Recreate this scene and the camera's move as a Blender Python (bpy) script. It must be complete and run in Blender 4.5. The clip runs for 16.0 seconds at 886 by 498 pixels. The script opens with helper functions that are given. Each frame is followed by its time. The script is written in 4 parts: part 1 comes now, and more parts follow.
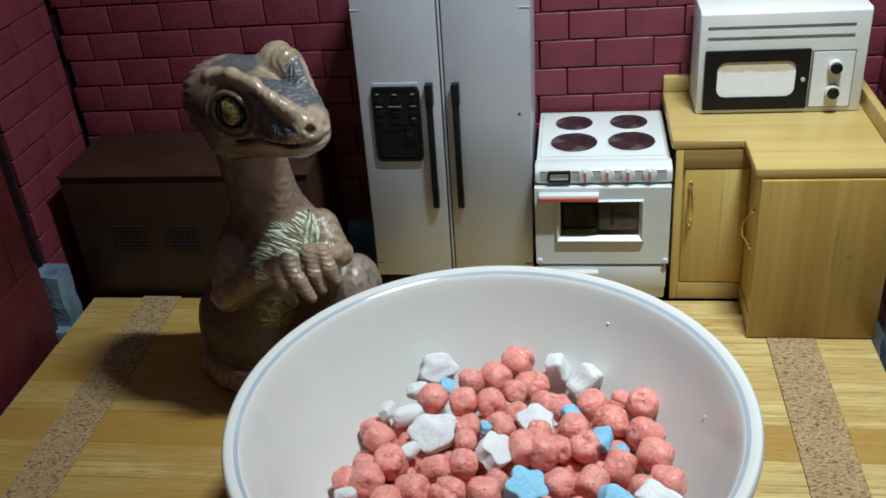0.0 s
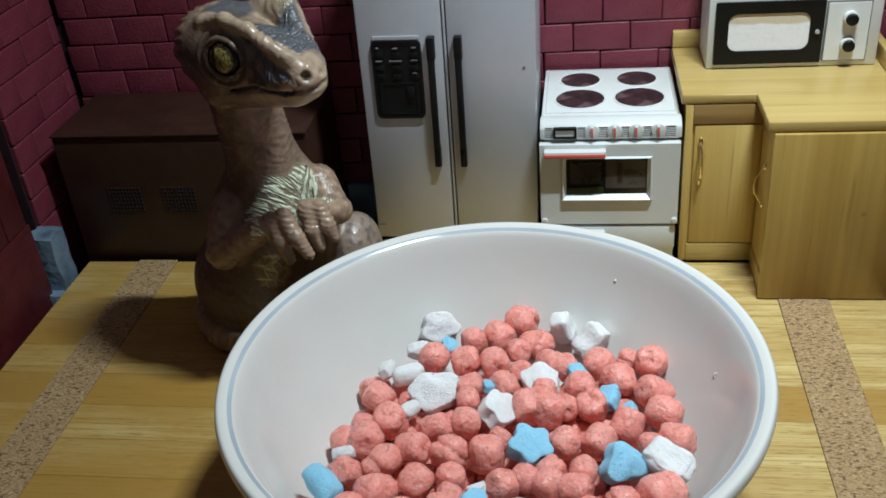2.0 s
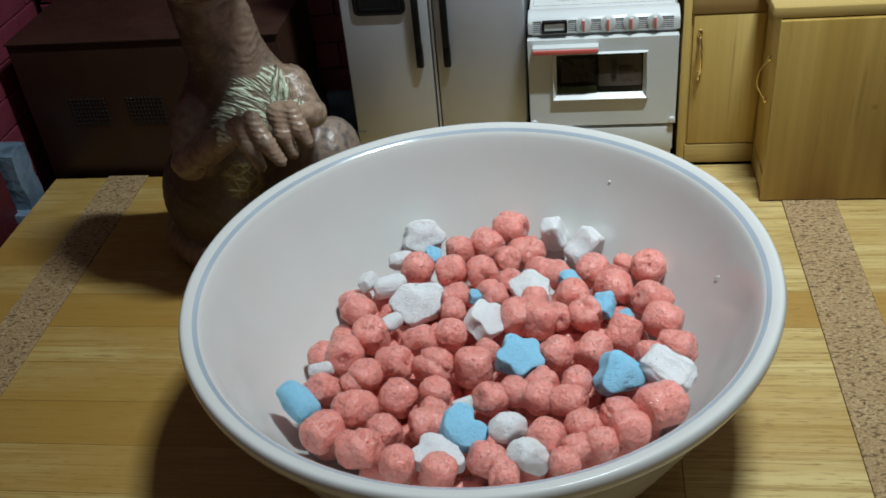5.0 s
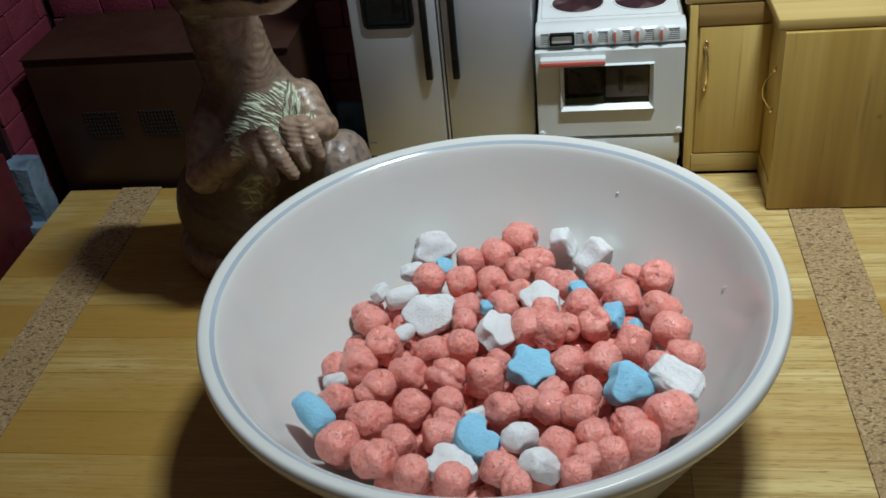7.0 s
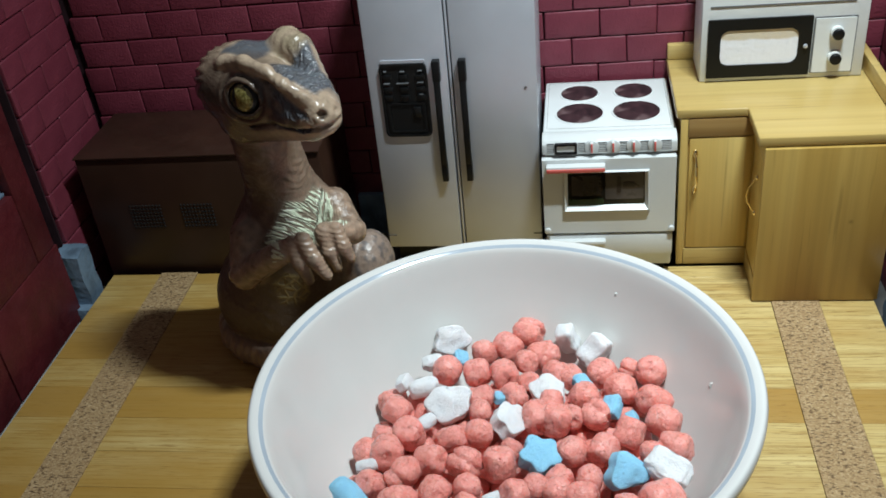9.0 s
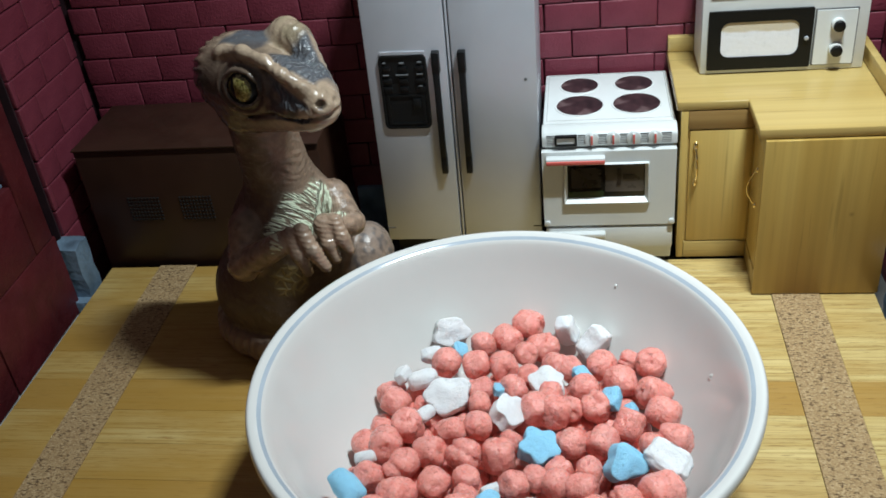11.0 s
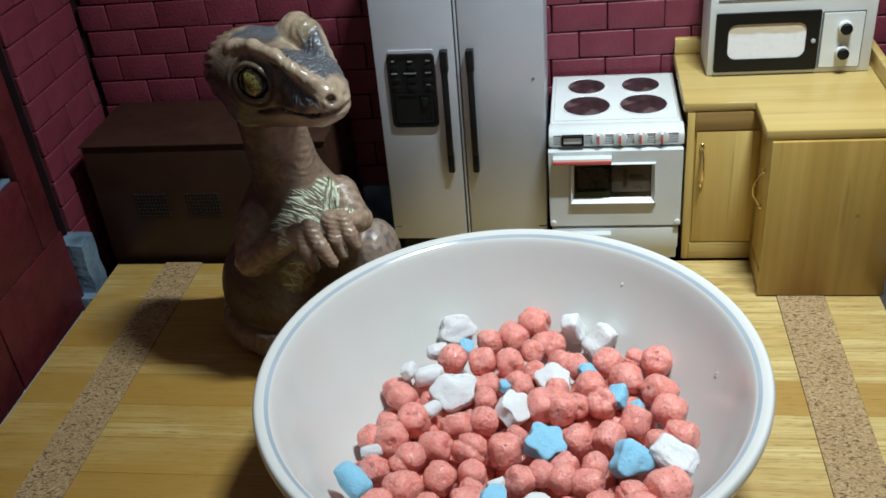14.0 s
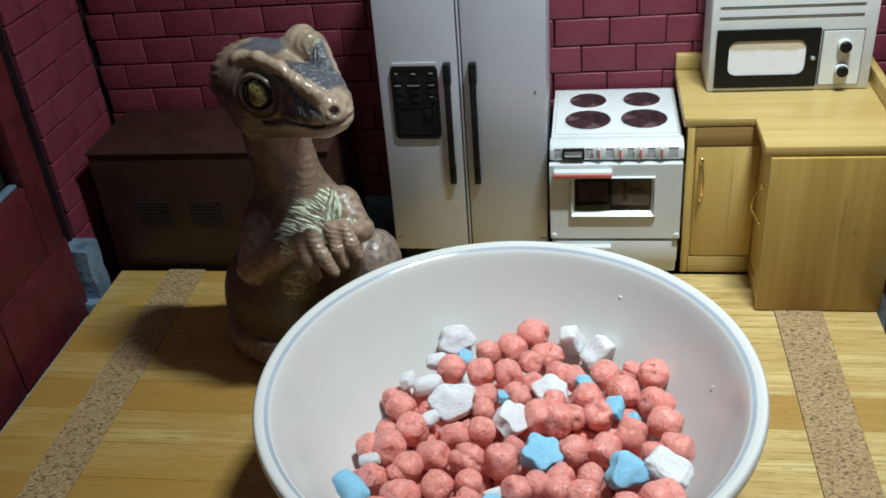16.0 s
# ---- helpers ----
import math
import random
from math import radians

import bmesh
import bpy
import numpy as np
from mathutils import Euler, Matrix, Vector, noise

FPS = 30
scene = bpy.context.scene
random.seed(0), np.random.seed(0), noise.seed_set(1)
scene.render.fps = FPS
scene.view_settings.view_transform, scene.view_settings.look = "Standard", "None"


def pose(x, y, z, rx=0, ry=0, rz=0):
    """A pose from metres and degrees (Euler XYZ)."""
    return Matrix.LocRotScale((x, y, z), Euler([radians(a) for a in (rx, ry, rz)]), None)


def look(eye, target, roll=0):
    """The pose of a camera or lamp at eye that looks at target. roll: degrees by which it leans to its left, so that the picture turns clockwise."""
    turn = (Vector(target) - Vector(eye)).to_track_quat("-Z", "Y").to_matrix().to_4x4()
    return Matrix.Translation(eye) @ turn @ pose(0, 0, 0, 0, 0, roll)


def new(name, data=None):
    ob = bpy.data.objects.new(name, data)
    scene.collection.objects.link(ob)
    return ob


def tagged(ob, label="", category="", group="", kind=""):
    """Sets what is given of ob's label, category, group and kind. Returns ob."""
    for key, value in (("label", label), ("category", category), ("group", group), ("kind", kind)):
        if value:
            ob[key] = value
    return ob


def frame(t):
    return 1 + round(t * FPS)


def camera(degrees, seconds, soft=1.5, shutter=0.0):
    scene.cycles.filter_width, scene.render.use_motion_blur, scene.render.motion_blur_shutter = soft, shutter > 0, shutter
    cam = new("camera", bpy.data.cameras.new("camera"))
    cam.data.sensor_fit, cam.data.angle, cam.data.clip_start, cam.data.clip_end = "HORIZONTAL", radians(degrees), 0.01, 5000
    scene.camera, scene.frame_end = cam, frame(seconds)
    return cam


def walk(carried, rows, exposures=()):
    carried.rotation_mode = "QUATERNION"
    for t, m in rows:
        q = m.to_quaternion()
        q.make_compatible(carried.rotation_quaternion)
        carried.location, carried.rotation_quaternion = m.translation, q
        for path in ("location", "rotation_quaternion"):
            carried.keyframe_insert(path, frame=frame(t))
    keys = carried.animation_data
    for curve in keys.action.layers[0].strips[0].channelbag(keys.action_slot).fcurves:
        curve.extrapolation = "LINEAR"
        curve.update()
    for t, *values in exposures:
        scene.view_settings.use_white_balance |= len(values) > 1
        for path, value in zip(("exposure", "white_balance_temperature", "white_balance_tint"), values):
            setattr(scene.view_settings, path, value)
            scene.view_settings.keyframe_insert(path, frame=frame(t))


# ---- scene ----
SOFT = 1.7
EXPOSURES = [(0.0, -0.12), (1.5, -0.08), (2.0, -0.15), (2.6, -0.36), (4.2, -0.38), (6.3, -0.38), (7.4, -0.40), (8.0, -0.40), (8.5, -0.03), (9.0, 0.0), (16.0, -0.02)]
# camera: seconds, eye (x, y, z), yaw, pitch, roll
cam = camera(49.83, 16.0, soft=SOFT)
ROWS = [
    (0.0, 0.02761, -0.22146, 0.23879, 9.478, -30.125, -4.892),
    (0.5, 0.02724, -0.22162, 0.23823, 9.618, -30.619, -5.1),
    (1.0, 0.02797, -0.22317, 0.23944, 9.804, -30.841, -5.084),
    (1.5, 0.02643, -0.2269, 0.23765, 9.907, -31.073, -4.854),
    (2.0, 0.02728, -0.21694, 0.22508, 9.953, -31.132, -5.196),
    (2.5, 0.02741, -0.20662, 0.20203, 10.368, -34.023, -5.574),
    (3.0, 0.02919, -0.2012, 0.19963, 10.442, -36.185, -6.194),
    (3.5, 0.02812, -0.20182, 0.20156, 9.46, -36.038, -5.699),
    (4.0, 0.02811, -0.20111, 0.20317, 9.686, -35.918, -5.975),
    (6.5, 0.02862, -0.20415, 0.21378, 10.539, -35.485, -7.039),
    (7.0, 0.02749, -0.20435, 0.21319, 10.634, -35.505, -7.139),
    (7.5, 0.02653, -0.20601, 0.21754, 10.812, -35.477, -7.202),
    (8.0, 0.02844, -0.22197, 0.24589, 10.661, -35.23, -6.987),
    (8.5, 0.0276, -0.22499, 0.25091, 10.324, -32.697, -6.746),
    (9.0, 0.02762, -0.22516, 0.24999, 10.32, -32.774, -6.722),
    (11.5, 0.02759, -0.22511, 0.24757, 10.361, -32.956, -6.621),
    (12.0, 0.02746, -0.22616, 0.24833, 10.371, -32.878, -6.57),
    (12.5, 0.02522, -0.22614, 0.24593, 10.276, -32.845, -6.494),
    (13.0, 0.02515, -0.22621, 0.24415, 10.189, -32.714, -6.386),
    (13.5, 0.0259, -0.22745, 0.24467, 10.192, -32.595, -6.243),
    (14.0, 0.0251, -0.22847, 0.24489, 10.264, -32.465, -6.037),
    (14.5, 0.02459, -0.23029, 0.24489, 10.216, -32.323, -5.637),
    (15.0, 0.02424, -0.23045, 0.24582, 10.435, -32.138, -5.573),
    (15.5, 0.02488, -0.23188, 0.2471, 10.352, -31.999, -5.435),
    (16.0, 0.02675, -0.23098, 0.24742, 10.443, -31.911, -5.416),
]


def aim(x, y, z, yaw, pitch, roll):
    turn = Euler((radians(90 + pitch), 0, radians(yaw))).to_matrix().to_4x4()
    return Matrix.Translation((x, y, z)) @ turn @ pose(0, 0, 0, 0, 0, roll)


walk(cam, [(t, aim(*row)) for t, *row in ROWS], EXPOSURES)

# ---- light ----
world = bpy.data.worlds.new("dim_room")
scene.world = world
world.use_nodes = True
world.node_tree.nodes["Background"].inputs[0].default_value = (0.64, 0.61, 0.64, 1)
world.node_tree.nodes["Background"].inputs[1].default_value = 0.125


def lamp(name, eye, target, width, height, watts, colour):
    data = bpy.data.lights.new(name, "AREA")
    data.shape, data.size, data.size_y, data.energy, data.color = "RECTANGLE", width, height, watts, colour
    ob = new(name, data)
    ob.matrix_world = look(eye, target)
    return ob


LAMP_AT, LAMP_STEP, LAMP_WATTS = Vector((0.116, 0.026, 0.480)), Vector((0.0064, 0.0006, 0.0)), 0.117
for k in range(11):
    at = LAMP_AT + (k - 5) * LAMP_STEP
    led = lamp("led_lamp", at, at * 0.2 + Vector((0.058, 0.09, -0.08)), 0.006, 0.006, LAMP_WATTS, (0.85, 0.985, 1.03))
    led.data.spread = radians(118)

# ---- materials ----


class Nodes:
    """A short way to write a node material."""

    def __init__(self, name):
        self.m = bpy.data.materials.new(name)
        self.m.use_nodes = True
        self.t = self.m.node_tree
        self.bsdf = self.t.nodes["Principled BSDF"]
        self.coord = self.t.nodes.new("ShaderNodeTexCoord").outputs["Object"]

    def node(self, kind, links=(), **values):
        n = self.t.nodes.new(kind)
        for key, value in values.items():
            n.inputs[key.replace("_", " ")].default_value = value
        for key, out in links:
            self.t.links.new(out, n.inputs[key])
        return n

    def scaled(self, sx, sy, sz, out=None):
        n = self.node("ShaderNodeMapping", [("Vector", out or self.coord)])
        n.inputs["Scale"].default_value = (sx, sy, sz)
        return n.outputs[0]

    def noise(self, scale, detail=4.0, rough=0.55, vector=None):
        return self.node("ShaderNodeTexNoise", [("Vector", vector or self.coord)], Scale=scale, Detail=detail, Roughness=rough).outputs["Fac"]

    def voronoi(self, scale, vector=None, out="Color"):
        return self.node("ShaderNodeTexVoronoi", [("Vector", vector or self.coord)], Scale=scale).outputs[out]

    def ramp(self, fac, stops):
        n = self.node("ShaderNodeValToRGB", [("Fac", fac)])
        ramp = n.color_ramp
        while len(ramp.elements) < len(stops):
            ramp.elements.new(0.5)
        for e, (at, c) in zip(ramp.elements, stops):
            e.position, e.color = at, (*c, 1) if len(c) == 3 else c
        return n.outputs[0]

    def mix(self, fac, a, b, how="MIX"):
        n = self.t.nodes.new("ShaderNodeMix")
        n.data_type, n.blend_type = "RGBA", how
        for socket, value in ((n.inputs[0], fac), (n.inputs[6], a), (n.inputs[7], b)):
            if isinstance(value, (int, float)):
                socket.default_value = value
            elif isinstance(value, tuple):
                socket.default_value = (*value, 1)
            else:
                self.t.links.new(value, socket)
        return n.outputs[2]

    def level(self, fac, lo, hi, to_lo=0.0, to_hi=1.0):
        n = self.node("ShaderNodeMapRange", [("Value", fac)])
        for k, v in zip(("From Min", "From Max", "To Min", "To Max"), (lo, hi, to_lo, to_hi)):
            n.inputs[k].default_value = v
        return n.outputs[0]

    def random(self):
        return self.t.nodes.new("ShaderNodeObjectInfo").outputs["Random"]

    def done(self, colour, rough=0.5, metal=0.0, bump=None, height=0.0003, coat=0.0, strength=1.0):
        for key, value in (("Base Color", colour), ("Roughness", rough), ("Metallic", metal), ("Coat Weight", coat)):
            if isinstance(value, (int, float)):
                self.bsdf.inputs[key].default_value = value
            elif isinstance(value, tuple):
                self.bsdf.inputs[key].default_value = (*value, 1)
            else:
                self.t.links.new(value, self.bsdf.inputs[key])
        if bump is not None:
            n = self.node("ShaderNodeBump", [("Height", bump)], Distance=height, Strength=strength)
            self.t.links.new(n.outputs[0], self.bsdf.inputs["Normal"])
        return self.m


def painted(name, colour, rough=0.4, vary=0.08, grain=900.0, height=0.0001, metal=0.0, coat=0.0):
    """A painted or moulded surface with faint mottling and grain."""
    n = Nodes(name)
    a = tuple(c * (1 - vary) for c in colour)
    b = tuple(min(1.0, c * (1 + vary)) for c in colour)
    tone = n.mix(n.level(n.noise(45.0, 3), 0.35, 0.65), a, b)
    return n.done(tone, n.level(n.noise(180.0), 0.3, 0.7, rough * 0.85, min(1, rough * 1.15)), metal, n.noise(grain, 3), height, coat)


def wood(name, light, dark, along="x", fine=1.0, rough=0.42, spread=0.25, coat=0.15, streak=0.62):
    """Fine straight-grained wood, toned piece by piece."""
    n = Nodes(name)
    s = {"x": (9, 800, 800), "y": (800, 9, 800), "z": (800, 800, 9)}[along]
    s2 = {"x": (5, 130, 130), "y": (130, 5, 130), "z": (130, 130, 5)}[along]
    shift = n.node("ShaderNodeCombineXYZ")
    rnd = n.random()
    for i in range(3):
        n.t.links.new(n.level(rnd, 0, 1, 0, 9.0 + i), shift.inputs[i])
    place = n.node("ShaderNodeVectorMath", [(0, n.coord), (1, shift.outputs[0])]).outputs[0]
    grain = n.noise(fine, 3, 0.6, n.scaled(*s, place))
    broad = n.noise(fine, 3, 0.6, n.scaled(*s2, place))
    tone = n.mix(n.level(broad, 0.36, 0.64), light, dark)
    tone = n.mix(n.level(grain, 0.40, 0.72, 0, streak), tone, tuple(c * 0.55 for c in dark))
    tone = n.mix(n.level(rnd, 0, 1, 0, spread), tone, tuple(c * 0.75 for c in dark))
    # sparse thin dark fibres
    s3 = {"x": (16, 420, 420), "y": (420, 16, 420), "z": (420, 420, 16)}[along]
    fibres = n.noise(1.0, 3, 0.55, n.scaled(*s3, place))
    tone = n.mix(n.level(fibres, 0.62, 0.71, 0, 0.45), tone, tuple(c * 0.5 for c in dark))
    if along == "z":  # small round knots in the upright boards
        knots = n.level(n.voronoi(1.0, n.scaled(36, 0.5, 36, place), "Distance"), 0.012, 0.05, 0.6, 0.0)
        tone = n.mix(knots, tone, tuple(c * 0.42 for c in dark))
    return n.done(tone, rough, 0, grain, 0.00008, coat)


def bamboo_strip(name, toast):
    """Thin bamboo slats in planks, pale yellow to toasted orange."""
    n = Nodes(name)
    rnd = n.random()
    shift = n.node("ShaderNodeCombineXYZ")
    for i in range(3):
        n.t.links.new(n.level(rnd, 0, 1, 0, 9.0 + i), shift.inputs[i])
    place = n.node("ShaderNodeVectorMath", [(0, n.coord), (1, shift.outputs[0])]).outputs[0]
    grain = n.noise(1.5, 4, 0.7, n.scaled(14, 800, 800, place))
    slats = n.noise(1.0, 2, 0.5, n.scaled(4, 330, 330, place))
    stains = n.noise(1.0, 4, 0.6, n.scaled(14, 60, 60, place))
    tone = n.mix(n.level(slats, 0.33, 0.67), (0.63, 0.485, 0.21), (0.52, 0.37, 0.135))
    tone = n.mix(n.level(grain, 0.49, 0.62, 0, 0.68), tone, (0.28, 0.16, 0.042))
    tone = n.mix(n.level(grain, 0.42, 0.24, 0, 0.5), tone, (0.64, 0.50, 0.225))
    tone = n.mix(toast, tone, (0.355, 0.185, 0.034))
    tone = n.mix(n.level(stains, 0.46, 0.70, 0, 0.60), tone, (0.38, 0.21, 0.045))
    flecks = n.noise(1.0, 3, 0.6, n.scaled(120, 1500, 1500, place))
    tone = n.mix(n.level(flecks, 0.58, 0.67, 0, 0.65), tone, (0.20, 0.10, 0.025))
    # patchily deeper orange-brown towards the board's low-x side
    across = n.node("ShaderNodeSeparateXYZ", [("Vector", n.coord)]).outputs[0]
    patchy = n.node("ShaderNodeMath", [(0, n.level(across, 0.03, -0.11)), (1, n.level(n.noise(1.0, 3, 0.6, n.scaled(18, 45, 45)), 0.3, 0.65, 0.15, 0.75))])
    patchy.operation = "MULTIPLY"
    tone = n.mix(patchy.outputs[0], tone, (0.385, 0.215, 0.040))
    return n.done(tone, n.level(stains, 0.3, 0.7, 0.30, 0.44), 0, grain, 0.00008, 0.12)


def brick_paint():
    n = Nodes("dark_red_brick_paint")
    rnd = n.random()
    tone = n.mix(n.level(n.noise(55.0, 4), 0.3, 0.7), (0.150, 0.023, 0.040), (0.240, 0.048, 0.073))
    tone = n.mix(n.level(rnd, 0, 1, 0, 0.35), tone, (0.13, 0.016, 0.030))
    tone = n.mix(n.level(n.noise(420.0, 5), 0.62, 0.8, 0, 0.4), tone, (0.03, 0.004, 0.008))
    grain = n.mix(0.5, n.noise(160.0, 5), n.noise(900.0, 3))
    return n.done(tone, 0.46, 0, grain, 0.0006)


def cork_stuff():
    n = Nodes("pressed_cork")
    hue = n.node("ShaderNodeSeparateColor", [("Color", n.voronoi(1700.0))]).outputs[0]
    tone = n.ramp(hue, [(0.0, (0.25, 0.15, 0.065)), (0.25, (0.36, 0.235, 0.11)), (0.75, (0.44, 0.30, 0.15)), (1.0, (0.56, 0.41, 0.225))])
    tone = n.mix(n.level(n.noise(1.0, 3, 0.55, n.scaled(520, 1150, 600)), 0.565, 0.61, 0, 0.95), tone, (0.058, 0.028, 0.012))
    tone = n.mix(n.level(n.noise(1.0, 3, 0.55, n.scaled(800, 1500, 900)), 0.65, 0.72, 0, 0.7), tone, (0.62, 0.48, 0.28))
    tone = n.mix(n.level(n.noise(30.0), 0.3, 0.7, 0.1, 0.45), tone, (0.27, 0.16, 0.07))
    return n.done(tone, 0.85, 0, n.noise(600.0, 5), 0.0005)


def puff_skin():
    n = Nodes("salmon_cereal_crust")
    rnd = n.random()
    tone = n.mix(n.level(n.noise(1.6, 5, 0.65), 0.32, 0.68), (0.83, 0.278, 0.228), (0.91, 0.385, 0.328))
    tone = n.mix(n.level(rnd, 0, 1, 0, 0.4), tone, (0.82, 0.315, 0.27))
    warped = n.node("ShaderNodeVectorMath", [(0, n.coord), (1, n.node("ShaderNodeTexNoise", [("Vector", n.coord)], Scale=3.0).outputs["Color"])]).outputs[0]
    pits = n.level(n.voronoi(5.6, warped, "Distance"), 0.16, 0.34)
    sparse = n.level(n.noise(2.6, 2), 0.44, 0.60)
    dark = n.node("ShaderNodeMath", [(0, sparse), (1, n.level(pits, 0, 1, 0.72, 0))])
    dark.operation = "MULTIPLY"
    tone = n.mix(dark.outputs[0], tone, (0.50, 0.09, 0.05))
    # dull specks and pale sugar grains
    tone = n.mix(n.level(n.noise(13.0, 2), 0.68, 0.75, 0, 0.30), tone, (0.66, 0.17, 0.12))
    tone = n.mix(n.level(n.noise(11.0, 3), 0.68, 0.74, 0, 0.22), tone, (0.96, 0.58, 0.50))
    bump = n.mix(0.60, n.noise(4.6, 4, 0.58), n.mix(sparse, (1.0, 1.0, 1.0), pits))
    n.bsdf.inputs["Subsurface Weight"].default_value = 0.42
    n.bsdf.inputs["Subsurface Radius"].default_value = (1.0, 0.42, 0.30)
    n.bsdf.inputs["Subsurface Scale"].default_value = 0.0024
    n.bsdf.inputs["Coat Roughness"].default_value = 0.14
    skin = n.done(tone, n.level(n.noise(4.0), 0.35, 0.65, 0.22, 0.38), 0, bump, 0.0016, 0.28)
    n.t.links.new(n.bsdf.inputs["Normal"].links[0].from_socket, n.bsdf.inputs["Coat Normal"])
    return skin


def marshmallow_skin(name, colour):
    n = Nodes(name)
    tone = n.mix(n.level(n.noise(1.50, 4), 0.3, 0.7), tuple(c * 0.9 for c in colour), colour)
    tone = n.mix(n.level(n.noise(7.0, 3), 0.66, 0.72, 0, 0.22), tone, tuple(c * 0.62 for c in colour))
    pits = n.level(n.voronoi(4.2, None, "Distance"), 0.14, 0.30)
    sparse = n.level(n.noise(2.0, 2), 0.52, 0.62)
    tone = n.mix(n.mix(sparse, (0.0, 0.0, 0.0), n.level(pits, 0, 1, 0.55, 0.0)), tone, tuple(c * 0.5 for c in colour))
    n.bsdf.inputs["Subsurface Weight"].default_value = 0.25
    n.bsdf.inputs["Subsurface Radius"].default_value = (1.0, 0.9, 0.8)
    n.bsdf.inputs["Subsurface Scale"].default_value = 0.002
    return n.done(tone, 0.75, 0, n.mix(0.4, n.noise(6.0, 6, 0.7), n.noise(16.0, 3)), 0.0008)


def burner_print_and_shine():
    n = Nodes("brown_burner_pale_reflections")
    swirl = n.node("ShaderNodeTexNoise", [("Vector", n.coord)], Scale=105.0, Detail=4.0, Distortion=0.8).outputs["Fac"]
    # brown print; the pale end of the ramp paints in cloudy reflections
    tone = n.ramp(swirl, [(0.38, (0.014, 0.009, 0.011)), (0.55, (0.042, 0.021, 0.024)), (0.66, (0.12, 0.08, 0.08)), (0.78, (0.44, 0.39, 0.37))])
    return n.done(tone, 0.3, 0, n.noise(500.0, 3), 0.00003)


BRICK = brick_paint()
MORTAR = painted("dark_mortar_groove", (0.030, 0.007, 0.012), 0.8, 0.3)
RED_PANEL = painted("matt_red_panel_paint", (0.100, 0.011, 0.015), 0.55, 0.2, 500, 0.0003)
BLACK = painted("black_board_edge", (0.006, 0.006, 0.006), 0.7, 0.3)
GREY_STONE = painted("grey_blue_stone_paint", (0.165, 0.245, 0.335), 0.7, 0.45, 260, 0.0008)
BASE_GREY = painted("grey_base_card", (0.52, 0.53, 0.53), 0.8, 0.15)
TABLE = painted("dark_grey_table_top", (0.07, 0.065, 0.06), 0.6, 0.2)
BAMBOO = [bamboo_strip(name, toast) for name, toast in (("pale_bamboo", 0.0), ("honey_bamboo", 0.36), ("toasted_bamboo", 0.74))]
CORK = cork_stuff()
PINE = wood("varnished_pine", (0.68, 0.495, 0.168), (0.58, 0.385, 0.108), "z", 0.45, 0.36, 0.12, 0.15, 0.26)
# same pine as the doors, darkened for the dimmer light on the panel
PINE_SHADED = wood("shaded_pine_panel", (0.52, 0.350, 0.098), (0.41, 0.255, 0.060), "z", 0.45, 0.36, 0.05, 0.14, 0.28)
# reddish rail pine, darkened for the shade under the worktop
PINE_RAIL_SHADED = wood("shaded_reddish_pine_rail", (0.42, 0.27, 0.10), (0.29, 0.16, 0.05), "x", 0.45, 0.40, 0.1, 0.1, 0.4)
PINE_FLAT = wood("varnished_pine_top", (0.55, 0.40, 0.150), (0.45, 0.305, 0.094), "x", 0.45, 0.34, 0.15, 0.15, 0.22)
BRASS = painted("brass_wire", (0.82, 0.66, 0.36), 0.20, 0.1, 900, 0.00003, 1.0)
STEEL = painted("silver_plastic_lacquer", (0.53, 0.55, 0.60), 0.38, 0.03, 2500, 0.00003, 0.35)
GREY_MARK = painted("small_grey_mark", (0.085, 0.088, 0.092), 0.3, 0.5, 500)
BLACK_PLASTIC = painted("black_plastic", (0.006, 0.0065, 0.007), 0.36, 0.1)
BLACK_PLASTIC.node_tree.nodes["Principled BSDF"].inputs["Specular IOR Level"].default_value = 0.28
WHITE_PLASTIC = painted("white_moulded_plastic", (0.63, 0.65, 0.645), 0.33, 0.03, 700, 0.00004)
WHITE_PAINT = painted("off_white_painted_wood", (0.675, 0.69, 0.67), 0.36, 0.04, 500, 0.0001)
GREY_LINE = painted("grey_groove", (0.12, 0.12, 0.12), 0.6, 0.1)
LOUVRE = painted("grey_louvre_plastic", (0.30, 0.30, 0.29), 0.6, 0.1)
RED_PLASTIC = painted("faded_red_plastic", (0.66, 0.13, 0.11), 0.4, 0.08)
BURNER = burner_print_and_shine()
OVEN_GLASS = painted("dark_oven_glass", (0.012, 0.012, 0.010), 0.12, 0.2, 900, 0.00001)
BROWN_METAL = painted("brown_enamelled_metal", (0.036, 0.0155, 0.009), 0.42, 0.15, 1200, 0.00005)
HOLE = painted("black_vent_hole", (0.004, 0.003, 0.003), 0.9, 0.1)
GLAZE = painted("white_glazed_glass", (0.655, 0.645, 0.622), 0.22, 0.012, 40, 0.0000005, 0.0, 0.4)
GLAZE.node_tree.nodes["Principled BSDF"].inputs["Specular IOR Level"].default_value = 0.22
GLAZE_LINE = painted("pale_blue_grey_band", (0.39, 0.44, 0.50), 0.14, 0.06, 60, 0.000002, 0.0, 0.3)
PUFF = puff_skin()
MALLOW_WHITE = marshmallow_skin("white_marshmallow", (0.84, 0.84, 0.85))
CRUMB = painted("pale_glassy_crumb", (0.64, 0.64, 0.61), 0.2, 0.05)
MALLOW_BLUE = marshmallow_skin("blue_marshmallow", (0.30, 0.64, 0.86))
PATCH_GREEN = painted("dark_green_patch", (0.020, 0.038, 0.012), 0.3, 0.4)
PATCH_PALE = painted("grey_pink_patch", (0.075, 0.062, 0.055), 0.3, 0.5, 300, 0.00002)
